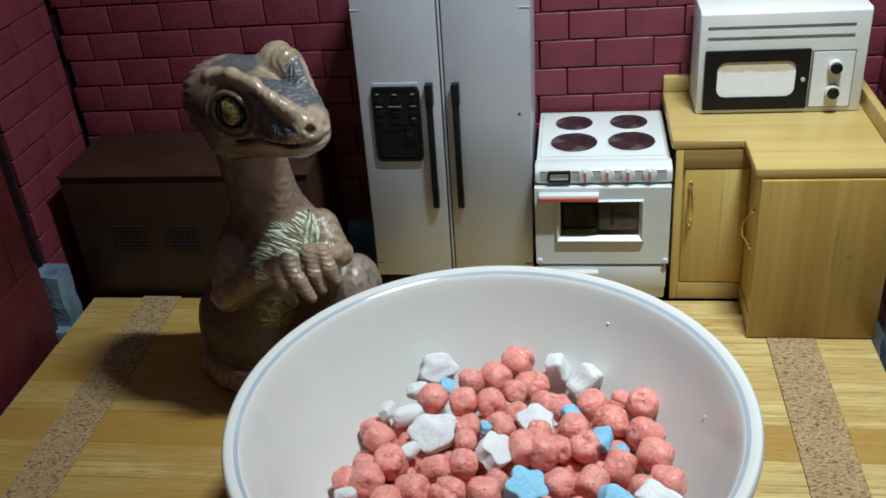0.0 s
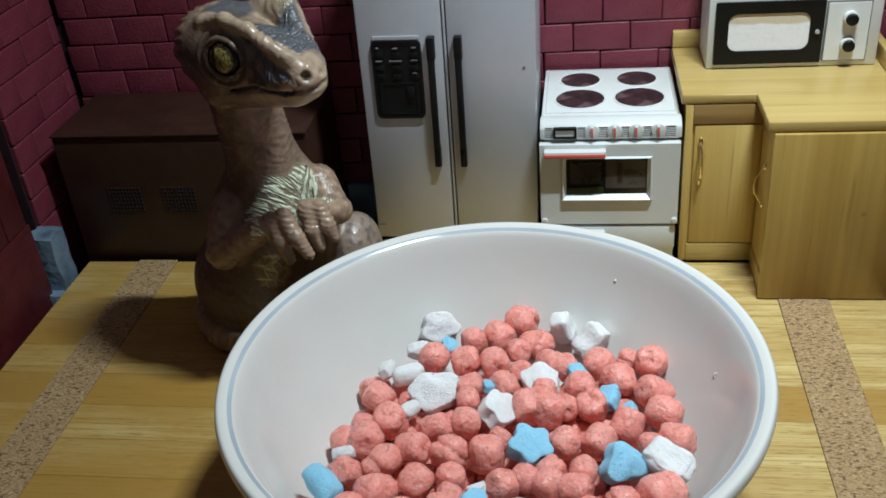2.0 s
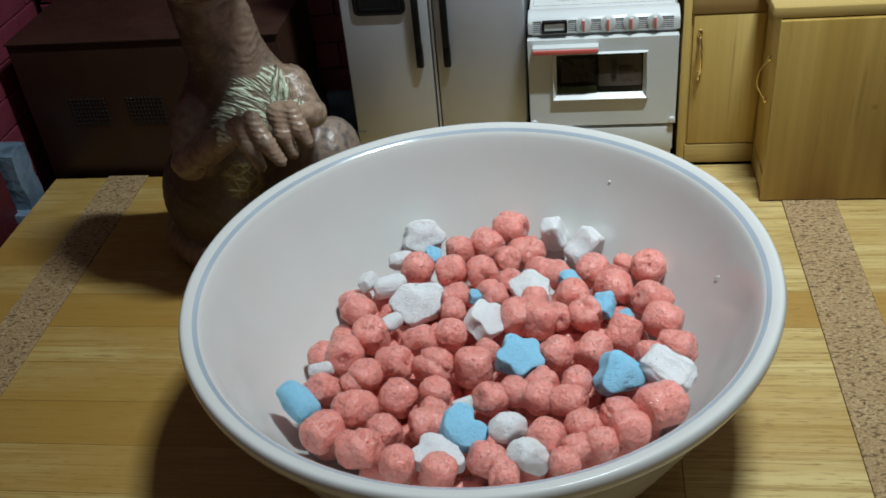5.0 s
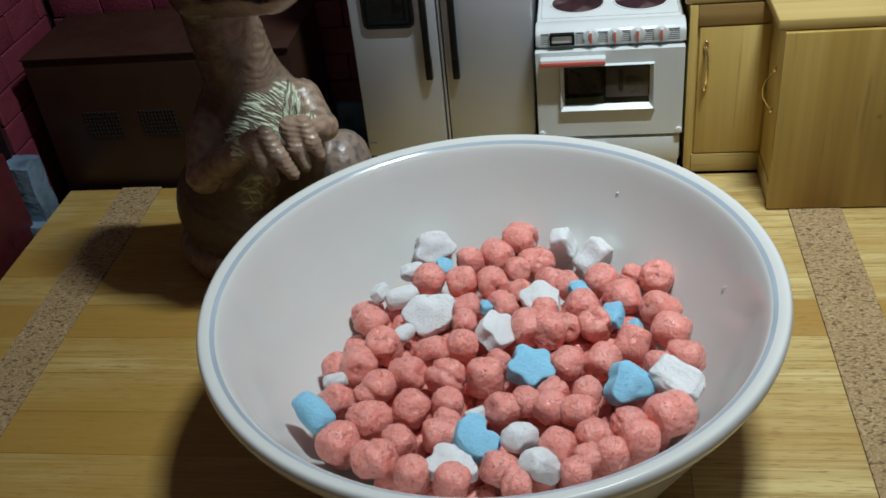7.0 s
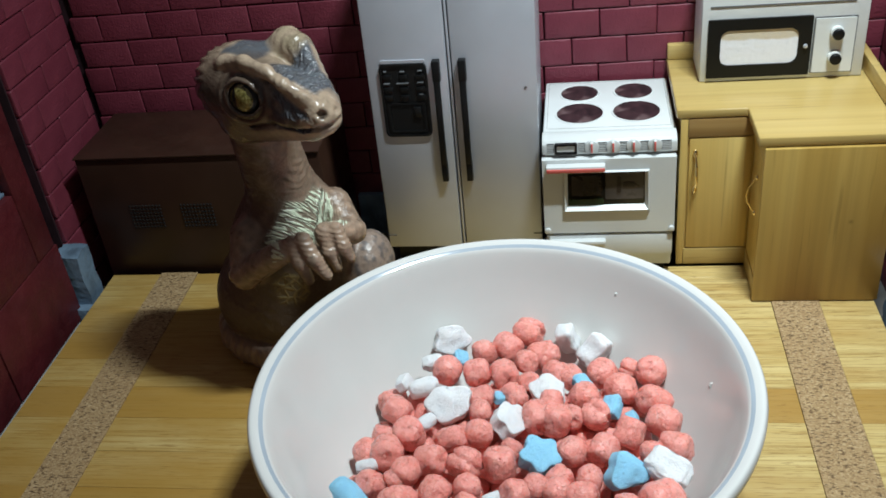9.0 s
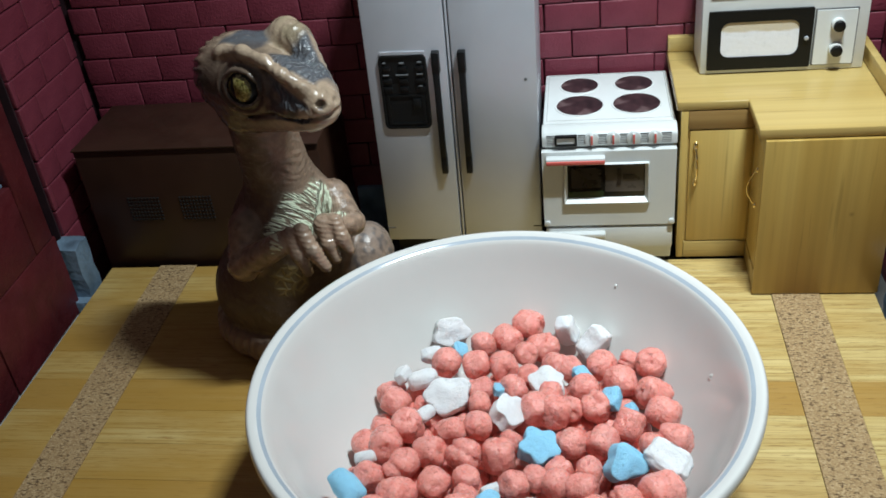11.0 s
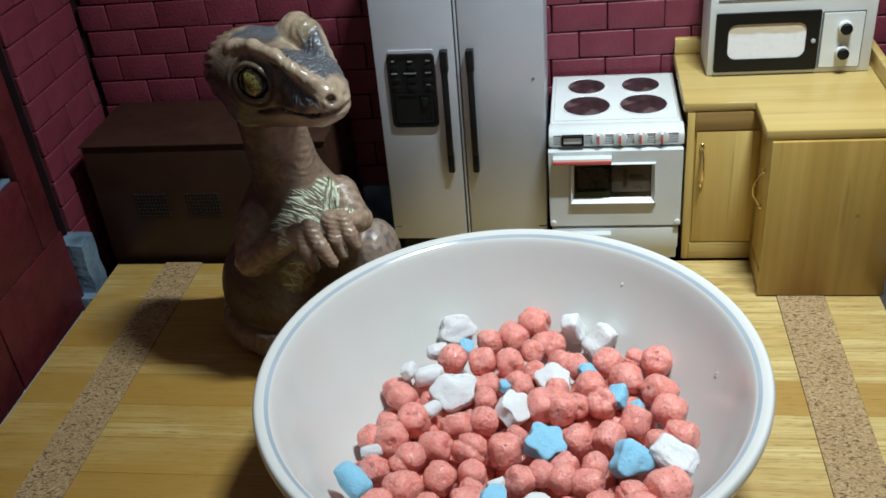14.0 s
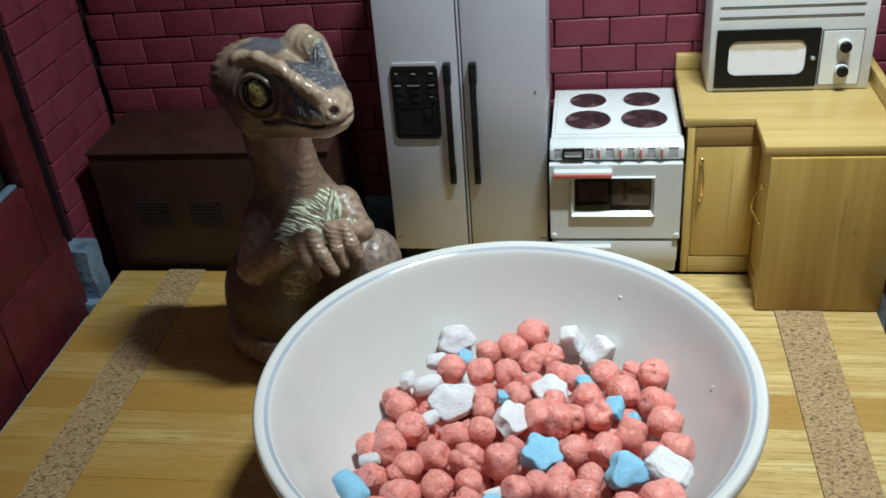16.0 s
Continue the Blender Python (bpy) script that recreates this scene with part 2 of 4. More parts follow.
PATCH_DARK = painted("brown_black_patch", (0.020, 0.013, 0.012), 0.3, 0.5, 300, 0.00002)


def microwave_window():
    n = Nodes("white_window_with_cream_edge")
    height = n.node("ShaderNodeSeparateXYZ", [("Vector", n.coord)]).outputs[2]
    wavy = n.node("ShaderNodeMath", [(0, height), (1, n.level(n.noise(90.0, 2), 0.3, 0.7, -0.0008, 0.0008))]).outputs[0]
    tone = n.mix(n.level(wavy, 0.0182, 0.0192), (0.85, 0.86, 0.90), (0.64, 0.56, 0.43))
    tone = n.mix(n.level(n.noise(400.0, 4), 0.55, 0.75, 0, 0.25), tone, (0.55, 0.57, 0.62))
    return n.done(tone, 0.35, 0, n.noise(500.0, 4), 0.0002)


MW_WINDOW = microwave_window()

# ---- building helpers ----


def link_mesh(name, bm, material, smooth=None):
    me = bpy.data.meshes.new(name)
    bmesh.ops.recalc_face_normals(bm, faces=bm.faces)
    bm.to_mesh(me)
    bm.free()
    for m in material if isinstance(material, (list, tuple)) else [material]:
        me.materials.append(m)
    if smooth is not None:
        me.polygons.foreach_set("use_smooth", [True] * len(me.polygons))
        me.set_sharp_from_angle(angle=radians(smooth))
    return me


def part(name, bm, material, parent, label="", smooth=40):
    """One mesh object under a thing or under a part."""
    ob = new(name, link_mesh(name, bm, material, smooth))
    ob.parent = parent
    return tagged(ob, label)


def thing(name, x, y, z, label, category, group="", kind="", rz=0.0):
    ob = new(name)
    ob.empty_display_size = 0.01
    ob.matrix_world = pose(x, y, z, 0, 0, rz)
    return tagged(ob, label, category, group, kind)


def add_box(bm, x0, x1, y0, y1, z0, z1, bevel=0.0, segments=2):
    r = bmesh.ops.create_cube(bm, size=1.0, matrix=Matrix.Translation(((x0 + x1) / 2, (y0 + y1) / 2, (z0 + z1) / 2)) @ Matrix.Diagonal((x1 - x0, y1 - y0, z1 - z0, 1)))
    if bevel:
        edges = list({e for v in r["verts"] for e in v.link_edges})
        bmesh.ops.bevel(bm, geom=edges, offset=bevel, segments=segments, affect="EDGES", profile=0.5)
    return bm


def box(x0, x1, y0, y1, z0, z1, bevel=0.0, segments=2):
    return add_box(bmesh.new(), x0, x1, y0, y1, z0, z1, bevel, segments)


def prism(outline, low, high, axis="z", bevel=0.0):
    """A solid on an outline in the plane across the axis. For y the outline is (x, z), for x (y, z)."""
    bm = bmesh.new()
    put = {"z": lambda a, b, c: (a, b, c), "y": lambda a, b, c: (a, c, b), "x": lambda a, b, c: (c, a, b)}[axis]
    face = bm.faces.new([bm.verts.new(put(a, b, low)) for a, b in outline])
    up = bmesh.ops.extrude_face_region(bm, geom=[face])["geom"]
    move = Vector(put(0, 0, high - low))
    bmesh.ops.translate(bm, verts=[v for v in up if isinstance(v, bmesh.types.BMVert)], vec=move)
    if bevel:
        bmesh.ops.bevel(bm, geom=list(bm.edges), offset=bevel, segments=2, affect="EDGES", profile=0.5)
    return bm


def rounded(x0, x1, z0, z1, r, steps=5):
    """A rounded rectangle's outline."""
    out = []
    for cx, cz, a in ((x1 - r, z1 - r, 0), (x0 + r, z1 - r, 90), (x0 + r, z0 + r, 180), (x1 - r, z0 + r, 270)):
        for i in range(steps + 1):
            w = radians(a + 90 * i / steps)
            out.append((cx + r * math.cos(w), cz + r * math.sin(w)))
    return out


def frame_ring(outer, inner, low, high, axis="y"):
    """A frame between two outlines with as many corners each."""
    bm = bmesh.new()
    put = {"z": lambda a, b, c: (a, b, c), "y": lambda a, b, c: (a, c, b), "x": lambda a, b, c: (c, a, b)}[axis]
    n = len(outer)
    rings = [[bm.verts.new(put(a, b, h)) for a, b in ring] for ring, h in ((outer, low), (inner, low), (inner, high), (outer, high))]
    for k in range(4):
        a, b = rings[k], rings[(k + 1) % 4]
        for i in range(n):
            bm.faces.new((a[i], a[(i + 1) % n], b[(i + 1) % n], b[i]))
    return bm


def lathe(profile, steps=64, band=None):
    """A turned body from (radius, height) pairs; faces between the two heights of band on the inside get the second material."""
    bm = bmesh.new()
    rings = []
    for r, z in profile:
        rings.append([bm.verts.new((r * math.cos(2 * math.pi * i / steps), r * math.sin(2 * math.pi * i / steps), z)) for i in range(steps)] if r > 1e-6 else [bm.verts.new((0, 0, z))])
    for k, (a, b) in enumerate(zip(rings, rings[1:])):
        for i in range(steps):
            j = (i + 1) % steps
            if len(a) == 1:
                f = bm.faces.new((a[0], b[i], b[j]))
            elif len(b) == 1:
                f = bm.faces.new((a[i], b[0], a[j]))
            else:
                f = bm.faces.new((a[i], b[i], b[j], a[j]))
            if band and k in band:
                f.material_index = 1
    return bm


def tube(points, radius, sides=8):
    """A round wire along a line of points."""
    bm = bmesh.new()
    pts = [Vector(p) for p in points]
    rings = []
    for i, p in enumerate(pts):
        ahead = (pts[min(i + 1, len(pts) - 1)] - pts[max(i - 1, 0)]).normalized()
        side = ahead.cross(Vector((0.3, 0.2, 0.93))).normalized()
        up = side.cross(ahead)
        rings.append([bm.verts.new(p + radius * (math.cos(2 * math.pi * k / sides) * side + math.sin(2 * math.pi * k / sides) * up)) for k in range(sides)])
    for a, b in zip(rings, rings[1:]):
        for k in range(sides):
            bm.faces.new((a[k], a[(k + 1) % sides], b[(k + 1) % sides], b[k]))
    bm.faces.new(rings[0])
    bm.faces.new(rings[-1][::-1])
    return bm


def disc(x, y, z, r, depth, axis="y", bevel=0.0, sides=24, taper=1.0):
    """A short cylinder whose axis is y (its back at y) or z (its foot at z)."""
    bm = bmesh.new()
    turn = Matrix.Rotation(radians(90), 4, "X") if axis == "y" else Matrix.Identity(4)
    mid = Vector((x, y - depth / 2, z)) if axis == "y" else Vector((x, y, z + depth / 2))
    bmesh.ops.create_cone(bm, cap_ends=True, segments=sides, radius1=r, radius2=r * taper, depth=depth, matrix=Matrix.Translation(mid) @ turn)
    if bevel:
        bmesh.ops.bevel(bm, geom=[e for e in bm.edges if len(e.link_faces) == 2 and e.calc_face_angle(0) > 0.9], offset=bevel, segments=2, affect="EDGES", profile=0.5)
    return bm


# ---- structure ----
FLOOR_Z = -0.013
BACK_Y, LEFT_X, RIGHT_X = 0.197, -0.219, 0.158
COURSE, BRICK_LONG = 0.01305, 0.0264


def structure(name, bm, material, label, category):
    return tagged(new(name, link_mesh(name, bm, material, 40)), label, category, kind="structure")


structure("ground", box(-0.60, 0.60, -0.75, 0.45, FLOOR_Z - 0.03, FLOOR_Z), TABLE, "dark grey table top under the toy kitchen", "ground")
wall_back = structure("wall_back", box(LEFT_X - 0.02, RIGHT_X + 0.02, BACK_Y + 0.0012, BACK_Y + 0.012, FLOOR_Z, 0.21), MORTAR, "dark red toy brick wall with dark grooves", "wall")
wall_left = structure("wall_left", box(LEFT_X - 0.012, LEFT_X - 0.0012, 0.131, 0.1925, FLOOR_Z, 0.21), MORTAR, "dark red toy brick side wall", "wall")
wall_right = structure("wall_right", box(RIGHT_X + 0.0012, RIGHT_X + 0.012, 0.06, 0.1945, FLOOR_Z, 0.21), MORTAR, "dark red toy brick wall beside the counter", "wall")
structure("trim_corner", box(LEFT_X - 0.012, LEFT_X - 0.0035, 0.1915, 0.1975, FLOOR_Z, 0.21), BLACK, "black gap strip in the corner of the brick walls", "trim")
structure("trim_side", box(LEFT_X - 0.016, LEFT_X - 0.008, 0.1112, 0.1313, FLOOR_Z, 0.21), BLACK, "black gap strip between brick wall and red panel", "trim")

# ---- the board floor ----
board = thing("bamboo_board", 0, 0, 0, "pale bamboo board with two cork strips, used as a floor", "board")
BOARD_X0, BOARD_X1, BOARD_Y0, BOARD_Y1 = -0.2045, 0.1445, -0.26, 0.139
CORKS = ((-0.1797, -0.1608), (0.1033, 0.1227))


def strip(name, x0, x1, y0, y1, z1, material):
    part(name, box(x0, x1, y0, y1, FLOOR_Z, z1, 0.00013, 1), material, board)


edges_y = [BOARD_Y1] + [0.1299 - 0.0183 * i for i in range(40)]
edges_y = [y for y in edges_y if y > BOARD_Y0] + [BOARD_Y0]
for k, (hi, lo) in enumerate(zip(edges_y, edges_y[1:])):
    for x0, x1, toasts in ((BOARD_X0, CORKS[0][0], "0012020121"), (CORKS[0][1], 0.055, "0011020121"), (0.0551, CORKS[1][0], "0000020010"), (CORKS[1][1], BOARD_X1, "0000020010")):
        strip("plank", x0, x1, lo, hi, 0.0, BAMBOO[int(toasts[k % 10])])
for x0, x1 in CORKS:
    part("cork_strip", box(x0 + 0.0001, x1 - 0.0001, BOARD_Y0, BOARD_Y1 + 0.001, FLOOR_Z + 0.001, 0.0004, 0.0002, 1), CORK, board, "speckled brown pressed cork strip")

# ---- bowl ----
bowl = thing("cereal_bowl", 0, 0, 0, "white glazed cereal bowl with a pale blue-grey line inside the rim", "bowl")
INSIDE = [(0.0, 0.006), (0.020, 0.006), (0.036, 0.0062), (0.044, 0.0075), (0.0490, 0.0100), (0.0530, 0.0135), (0.0565, 0.0172), (0.0595, 0.0212), (0.0645, 0.0293), (0.0683, 0.0378), (0.0707, 0.0446), (0.0718, 0.0482), (0.0726, 0.0506), (0.0733, 0.0524), (0.0738, 0.0535), (0.0743, 0.0540), (0.0755, 0.0547), (0.0763, 0.0551), (0.0771, 0.0554)]
OUTSIDE = [(0.0777, 0.0555), (0.0782, 0.0554), (0.0786, 0.0550), (0.0789, 0.0544), (0.0791, 0.0537), (0.0791, 0.0529), (0.0789, 0.0517), (0.0784, 0.0506), (0.0775, 0.0496), (0.0758, 0.0482), (0.0738, 0.0445), (0.0712, 0.0385), (0.0677, 0.0305), (0.0630, 0.0210), (0.0570, 0.0118), (0.0500, 0.0060), (0.0445, 0.0035), (0.0428, 0.0005), (0.0418, 0.0), (0.0395, 0.0), (0.0385, 0.0012), (0.0, 0.0015)]
part("bowl_body", lathe(INSIDE + OUTSIDE, 128, band=(15,)), [GLAZE, GLAZE_LINE], bowl, smooth=60)


def heap(x, y):
    """Height of the middle of a piece that lies on top of the heap."""
    return 0.0290 - 0.10 * max(y, -0.010) - 0.03 * max(0.0, -x - 0.02)


def noisy(v, scale, amount, seed):
    return noise.noise(Vector(v) * scale + Vector((seed * 7.3, seed * 3.1, -seed * 5.7))) * amount


def puff_mesh(seed):
    """A puffed barrel, of radius 1: a smooth crust with one crinkled end, a few pits and sometimes a waist."""
    bm = bmesh.new()
    bmesh.ops.create_icosphere(bm, subdivisions=4, radius=1.0)
    rnd = random.Random(seed)

    def way():
        return Vector((rnd.gauss(0, 1), rnd.gauss(0, 1), rnd.gauss(0, 1))).normalized()
    dents = [(way(), rnd.uniform(0.12, 0.26), rnd.uniform(0.03, 0.07)) for _ in range(5)]
    dents += [(way(), rnd.uniform(0.045, 0.085), rnd.uniform(0.04, 0.09)) for _ in range(46)]
    barrel = 0.85 if seed % 3 else 0.45
    long = rnd.uniform(0.96, 1.10)
    waist, at = way(), rnd.uniform(-0.25, 0.25)
    for v in bm.verts:
        d = v.co.normalized()
        square = (math.hypot(d.x, d.y) ** 4 + abs(d.z) ** 4) ** -0.25
        r = 0.985 + barrel * (square - 1.03) + noisy(d, 1.2, 0.09, seed) + noisy(d, 3.0, 0.04, seed + 9) + noisy(d, 7.0, 0.030, seed + 20) + noisy(d, 15.0, 0.024, seed + 40)
        end = math.exp(-(d.angle(Vector((0, 0, 1))) / 0.42) ** 2)
        r -= end * (0.06 + 0.22 * abs(noisy(d, 5.0, 1.0, seed + 60)))
        crack = abs(noisy(d, 2.6, 1.0, seed + 80))
        r -= 0.10 * math.exp(-(crack / 0.06) ** 2) * min(1.0, max(0.0, noisy(d, 1.4, 3.0, seed + 90)))
        for c, wide, deep in dents:
            r -= deep * math.exp(-(d.angle(c) / wide) ** 2)
        if seed % 4 == 1:
            r -= 0.15 * math.exp(-((d.dot(waist) - at) / 0.11) ** 2)
        v.co = Vector((d.x * r, d.y * r, d.z * r * long))
    return link_mesh("cereal_puff", bm, PUFF, 180)


PUFFS = [puff_mesh(s) for s in range(1, 13)]
spin = random.Random(5)


def lay(name, mesh, x, y, z, size, label, category, group, turn=None):
    ob = new(name, mesh)
    e = turn or [spin.uniform(0, 360) for _ in range(3)]
    ob.matrix_world = pose(x, y, z, *e) @ Matrix.Scale(size, 4)
    return tagged(ob, label, category, group)


# millimetres on the plan, and radius
ROW_BACK = [(5.1, 57.4, 5.5, 3.8), (-2.7, 53.0, 5.3, -0.0), (-11.4, 49.0, 4.7, -0.0), (4.6, 43.1, 4.6, 0.0), (10.5, 47.3, 5.5, 0.0), (-23.9, 37.8, 5.4, -0.0), (-12.9, 36.4, 5.2, 0.0), (-2.9, 35.1, 5.2, 0.0), (16.0, 35.3, 5.2, 0.0), (20.9, 33.3, 4.5, 0.0), (6.3, 30.1, 4.1, 0.0), (31.8, 35.3, 5.7, 0.0), (41.4, 38.7, 3.7, -0.0), (48.2, 33.1, 5.6, 3.1), (37.7, 25.9, 5.8, -0.0), (-9.7, 21.0, 4.5, 0.0), (1.6, 22.0, 4.5, 0.0), (25.6, 22.1, 5.1, 0.0)]
ROW_MIDDLE = [(-38.7, 14.5, 5.1, 0.0), (-32.2, 1.7, 5.4, 0.0), (-9.6, 13.0, 4.2, 0.0), (9.5, 10.6, 5.4, -0.0), (16.1, 9.1, 5.4, 0.0), (21.2, 10.7, 4.2, -0.0), (29.3, 12.1, 5.3, 0.0), (48.4, 19.8, 5.4, -0.0), (50.8, 8.9, 5.7, -0.0), (39.6, 2.9, 5.1, -0.0), (-17.9, -1.1, 4.5, -0.0), (-8.9, 1.8, 4.7, -0.0), (-38.2, -7.5, 5.7, -0.0), (-23.4, -11.5, 5.1, 0.0), (-12.0, -12.6, 5.4, -0.0), (-1.2, -12.9, 5.4, -0.0), (-30.8, -16.6, 4.8, 0.0), (-20.2, -24.8, 5.2, 0.0)]
ROW_FRONT = [(-40.9, -21.8, 4.7, 0.0), (-31.0, -28.9, 5.4, 0.0), (-21.9, -36.8, 4.5, -0.0), (-38.2, -36.9, 5.4, 0.0), (-27.3, -42.6, 5.4, 0.0), (-16.9, -47.5, 4.6, -0.0), (-6.6, -49.8, 4.7, -0.0), (-11.0, -34.5, 4.8, -0.0), (-10.3, -29.3, 3.6, -0.0), (-10.6, -23.5, 4.5, -0.0), (4.4, -24.8, 4.6, -0.0), (16.8, -23.9, 4.7, -0.0), (17.5, -18.6, 4.0, -0.0), (24.5, -25.2, 4.6, -0.0), (21.4, -6.7, 4.8, 0.0), (31.1, -5.7, 5.1, 0.0), (53.3, -4.1, 5.3, -0.0), (45.7, -6.8, 3.7, 0.0)]
ROW_NEAR = [(26.6, -18.5, 4.2, -0.0), (47.6, -26.2, 6.1, -0.0), (37.1, -29.5, 4.5, -0.0), (39.6, -34.6, 5.0, -0.0), (28.4, -34.2, 4.6, -0.0), (32.7, -39.7, 4.3, -0.0), (26.7, -41.2, 3.7, -0.0), (18.8, -37.7, 4.8, -0.0), (23.8, -45.8, 3.9, -0.0), (4.9, -45.5, 4.7, -0.0), (9.3, -49.8, 4.1, -0.0), (10.6, -22.0, 4.2, -0.0), (2.0, -6.2, 3.7, -0.0), (14.1, 18.0, 4.4, 0.0), (-33.4, -19.2, 3.5, 0.0)]
PUFF_LABEL = "salmon-pink puffed cereal ball in the white bowl"
for n, (x, y, r, lift) in enumerate(ROW_BACK + ROW_MIDDLE + ROW_FRONT + ROW_NEAR):
    x, y, r = x / 1000, y / 1000, r / 1000
    lay("cereal_puff", PUFFS[n % len(PUFFS)], x, y, heap(x, y) + lift / 1000, r, PUFF_LABEL, "cereal", "cereal puffs")
# the layers under the top of the heap
under = random.Random(11)
for layer, (z, reach) in enumerate(((0.0112, 0.042), (0.0195, 0.051))):
    for i in range(-6, 7):
        for j in range(-6, 7):
            x = 0.0096 * (i + 0.5 * (j % 2)) + under.uniform(-0.0006, 0.0006)
            y = 0.0084 * j + under.uniform(-0.0006, 0.0006) + 0.002 * layer
            if math.hypot(x, y) < reach and z + 0.006 < heap(x, y):
                lay("cereal_puff", PUFFS[(i * 3 + j * 5) % len(PUFFS)], x, y, z, 0.0049, PUFF_LABEL, "cereal", "cereal puffs")


def mallow_mesh(seed, kind, material):
    """A soft marshmallow piece: a star, a block, a wedge, a barrel or a broken crumb, about 2 across."""
    bm = bmesh.new()
    bmesh.ops.create_icosphere(bm, subdivisions=4, radius=1.0)
    for v in bm.verts:
        d = v.co.normalized()
        a = math.atan2(d.y, d.x)
        if kind == "star":
            flat = math.hypot(d.x, d.y)
            arms = 0.135 if material is MALLOW_BLUE else 0.09
            s = (0.87 + arms * math.cos(5 * a)) * min(1.0, flat * 1.25)
            z = 0.50 * (abs(d.z) ** 0.45) * (1 if d.z > 0 else -1)
            p = Vector((math.cos(a) * s, math.sin(a) * s, z))
        elif kind == "pillow":
            flat = math.hypot(d.x, d.y)
            s = (0.92 + 0.07 * math.cos(3 * a + seed) + 0.085 * math.cos(5 * a + 2 * seed)) * min(1.0, flat * 1.2)
            p = Vector((math.cos(a) * s * 1.08, math.sin(a) * s * 0.86, 0.44 * (abs(d.z) ** 0.35) * (1 if d.z > 0 else -1)))
        elif kind == "wedge":
            s = (0.86 + 0.16 * math.cos(3 * a + 1.54) + 0.05 * math.cos(2 * a)) * min(1.0, math.hypot(d.x, d.y) * 1.15)
            p = Vector((math.cos(a) * s * 1.05, math.sin(a) * s, 0.62 * (abs(d.z) ** 0.5) * (1 if d.z > 0 else -1)))
        elif kind == "crescent":
            out = 0.95 - 0.62 * math.exp(-(math.atan2(math.sin(a), math.cos(a)) / 0.62) ** 2)
            s = out * min(1.0, math.hypot(d.x, d.y) * 1.25)
            p = Vector((math.cos(a) * s, math.sin(a) * s, 0.50 * (abs(d.z) ** 0.45) * (1 if d.z > 0 else -1)))
        elif kind == "block":
            p = Vector([math.copysign(abs(c) ** 0.5, c) * s for c, s in zip(d, (0.92, 0.60, 0.55))])
        elif kind == "barrel":
            h = math.hypot(d.y, d.z) + 1e-9
            p = Vector((math.copysign(abs(d.x) ** 0.6, d.x) * 0.98, d.y * h ** -0.4 * 0.62, d.z * h ** -0.4 * 0.62))
        else:
            p = d * (0.85 + noisy(d, 0.9, 0.5, seed))
            p.z *= 0.7
        soft = {"crumb": 1.0, "block": 0.75}.get(kind, 0.6)
        p += d * soft * (noisy(d, 1.6, 0.16, seed) + noisy(d, 4.0, 0.05, seed + 3) + noisy(d, 14.0, 0.02, seed + 5))
        if kind == "block":  # pinched across the middle
            p.z -= 0.16 * math.exp(-((p.x + 0.15 * p.y) / 0.16) ** 2) * (1 if d.z > 0 else 0)
        v.co = p
    return link_mesh("marshmallow", bm, material, 80)


# how the clearest pieces lie: degrees about x, y and z, by their place
TURNS = {"white_marshmallow": [(55, 0, 25), (10, 0, 20), (60, 10, 80), (20, 0, 30), (34, -6, 12), (20, 10, 60), (38, 6, 80), (20, 0, -10), (30, 70, 20), (25, -40, 25), (16, 14, -30), None, (10, 5, -12), (20, 40, 60), (35, 50, 35)], "blue_marshmallow": [(20, -4, 54), (40, 10, 30), (28, 4, 50), (10, 18, -42)]}
MALLOWS_WHITE = [(-23.8, 52.6, 27.5, 6.6, 'pillow'), (-29.6, 41.4, 25.8, 4.4, 'block'), (-38.3, 29.1, 26.7, 4.1, 'block'), (-30.8, 26.0, 27.3, 5.5, 'barrel'), (-20.5, 16.1, 28.6, 7.9, 'pillow'), (-27.1, 6.2, 29.4, 4.0, 'barrel'), (0.3, 7.3, 29.5, 6.7, 'pillow'), (13.0, 24.0, 27.8, 6.1, 'pillow'), (19.6, 54.4, 26.4, 6.3, 'block'), (29.0, 48.6, 25.5, 7.1, 'block'), (50.2, -15.0, 31.2, 7.7, 'block'), (-43.8, -13.7, 29.2, 3.6, 'barrel'), (-7.5, -44.2, 29.4, 6.3, 'pillow'), (9.7, -35.9, 31.2, 6.2, 'barrel'), (15.2, -44.5, 30.6, 6.4, 'barrel'), (-2.6, -26.2, 28.8, 3.6, 'barrel')]
MALLOWS_BLUE = [(11.3, -10.6, 31.2, 6.8, 'star'), (37.5, -16.3, 31.2, 6.5, 'wedge'), (-1.1, -36.2, 31.2, 6.4, 'crescent'), (-46.8, -27.3, 30.4, 6.5, 'barrel'), (-19.4, 42.8, 25.9, 4.4, 'block'), (25.0, 27.2, 27.5, 4.4, 'block'), (34.5, 14.9, 28.7, 4.8, 'block'), (-3.5, 19.9, 28.2, 3.1, 'block'), (40.6, 8.3, 29.4, 3.5, 'block')]
for colour, rows, material in (("white", MALLOWS_WHITE, MALLOW_WHITE), ("pale blue", MALLOWS_BLUE, MALLOW_BLUE)):
    for n, (x, y, z, r, kind) in enumerate(rows):
        turn = (TURNS[material.name][n] if n < len(TURNS[material.name]) else None) or ((18 + spin.uniform(-12, 12), spin.uniform(-14, 14), spin.uniform(0, 360)) if kind != "crumb" else None)
        words = {"star": "star-shaped", "block": "block-shaped", "barrel": "barrel-shaped", "pillow": "flat lumpy", "wedge": "wedge-shaped", "crescent": "crescent-shaped", "crumb": "crumbled"}[kind]
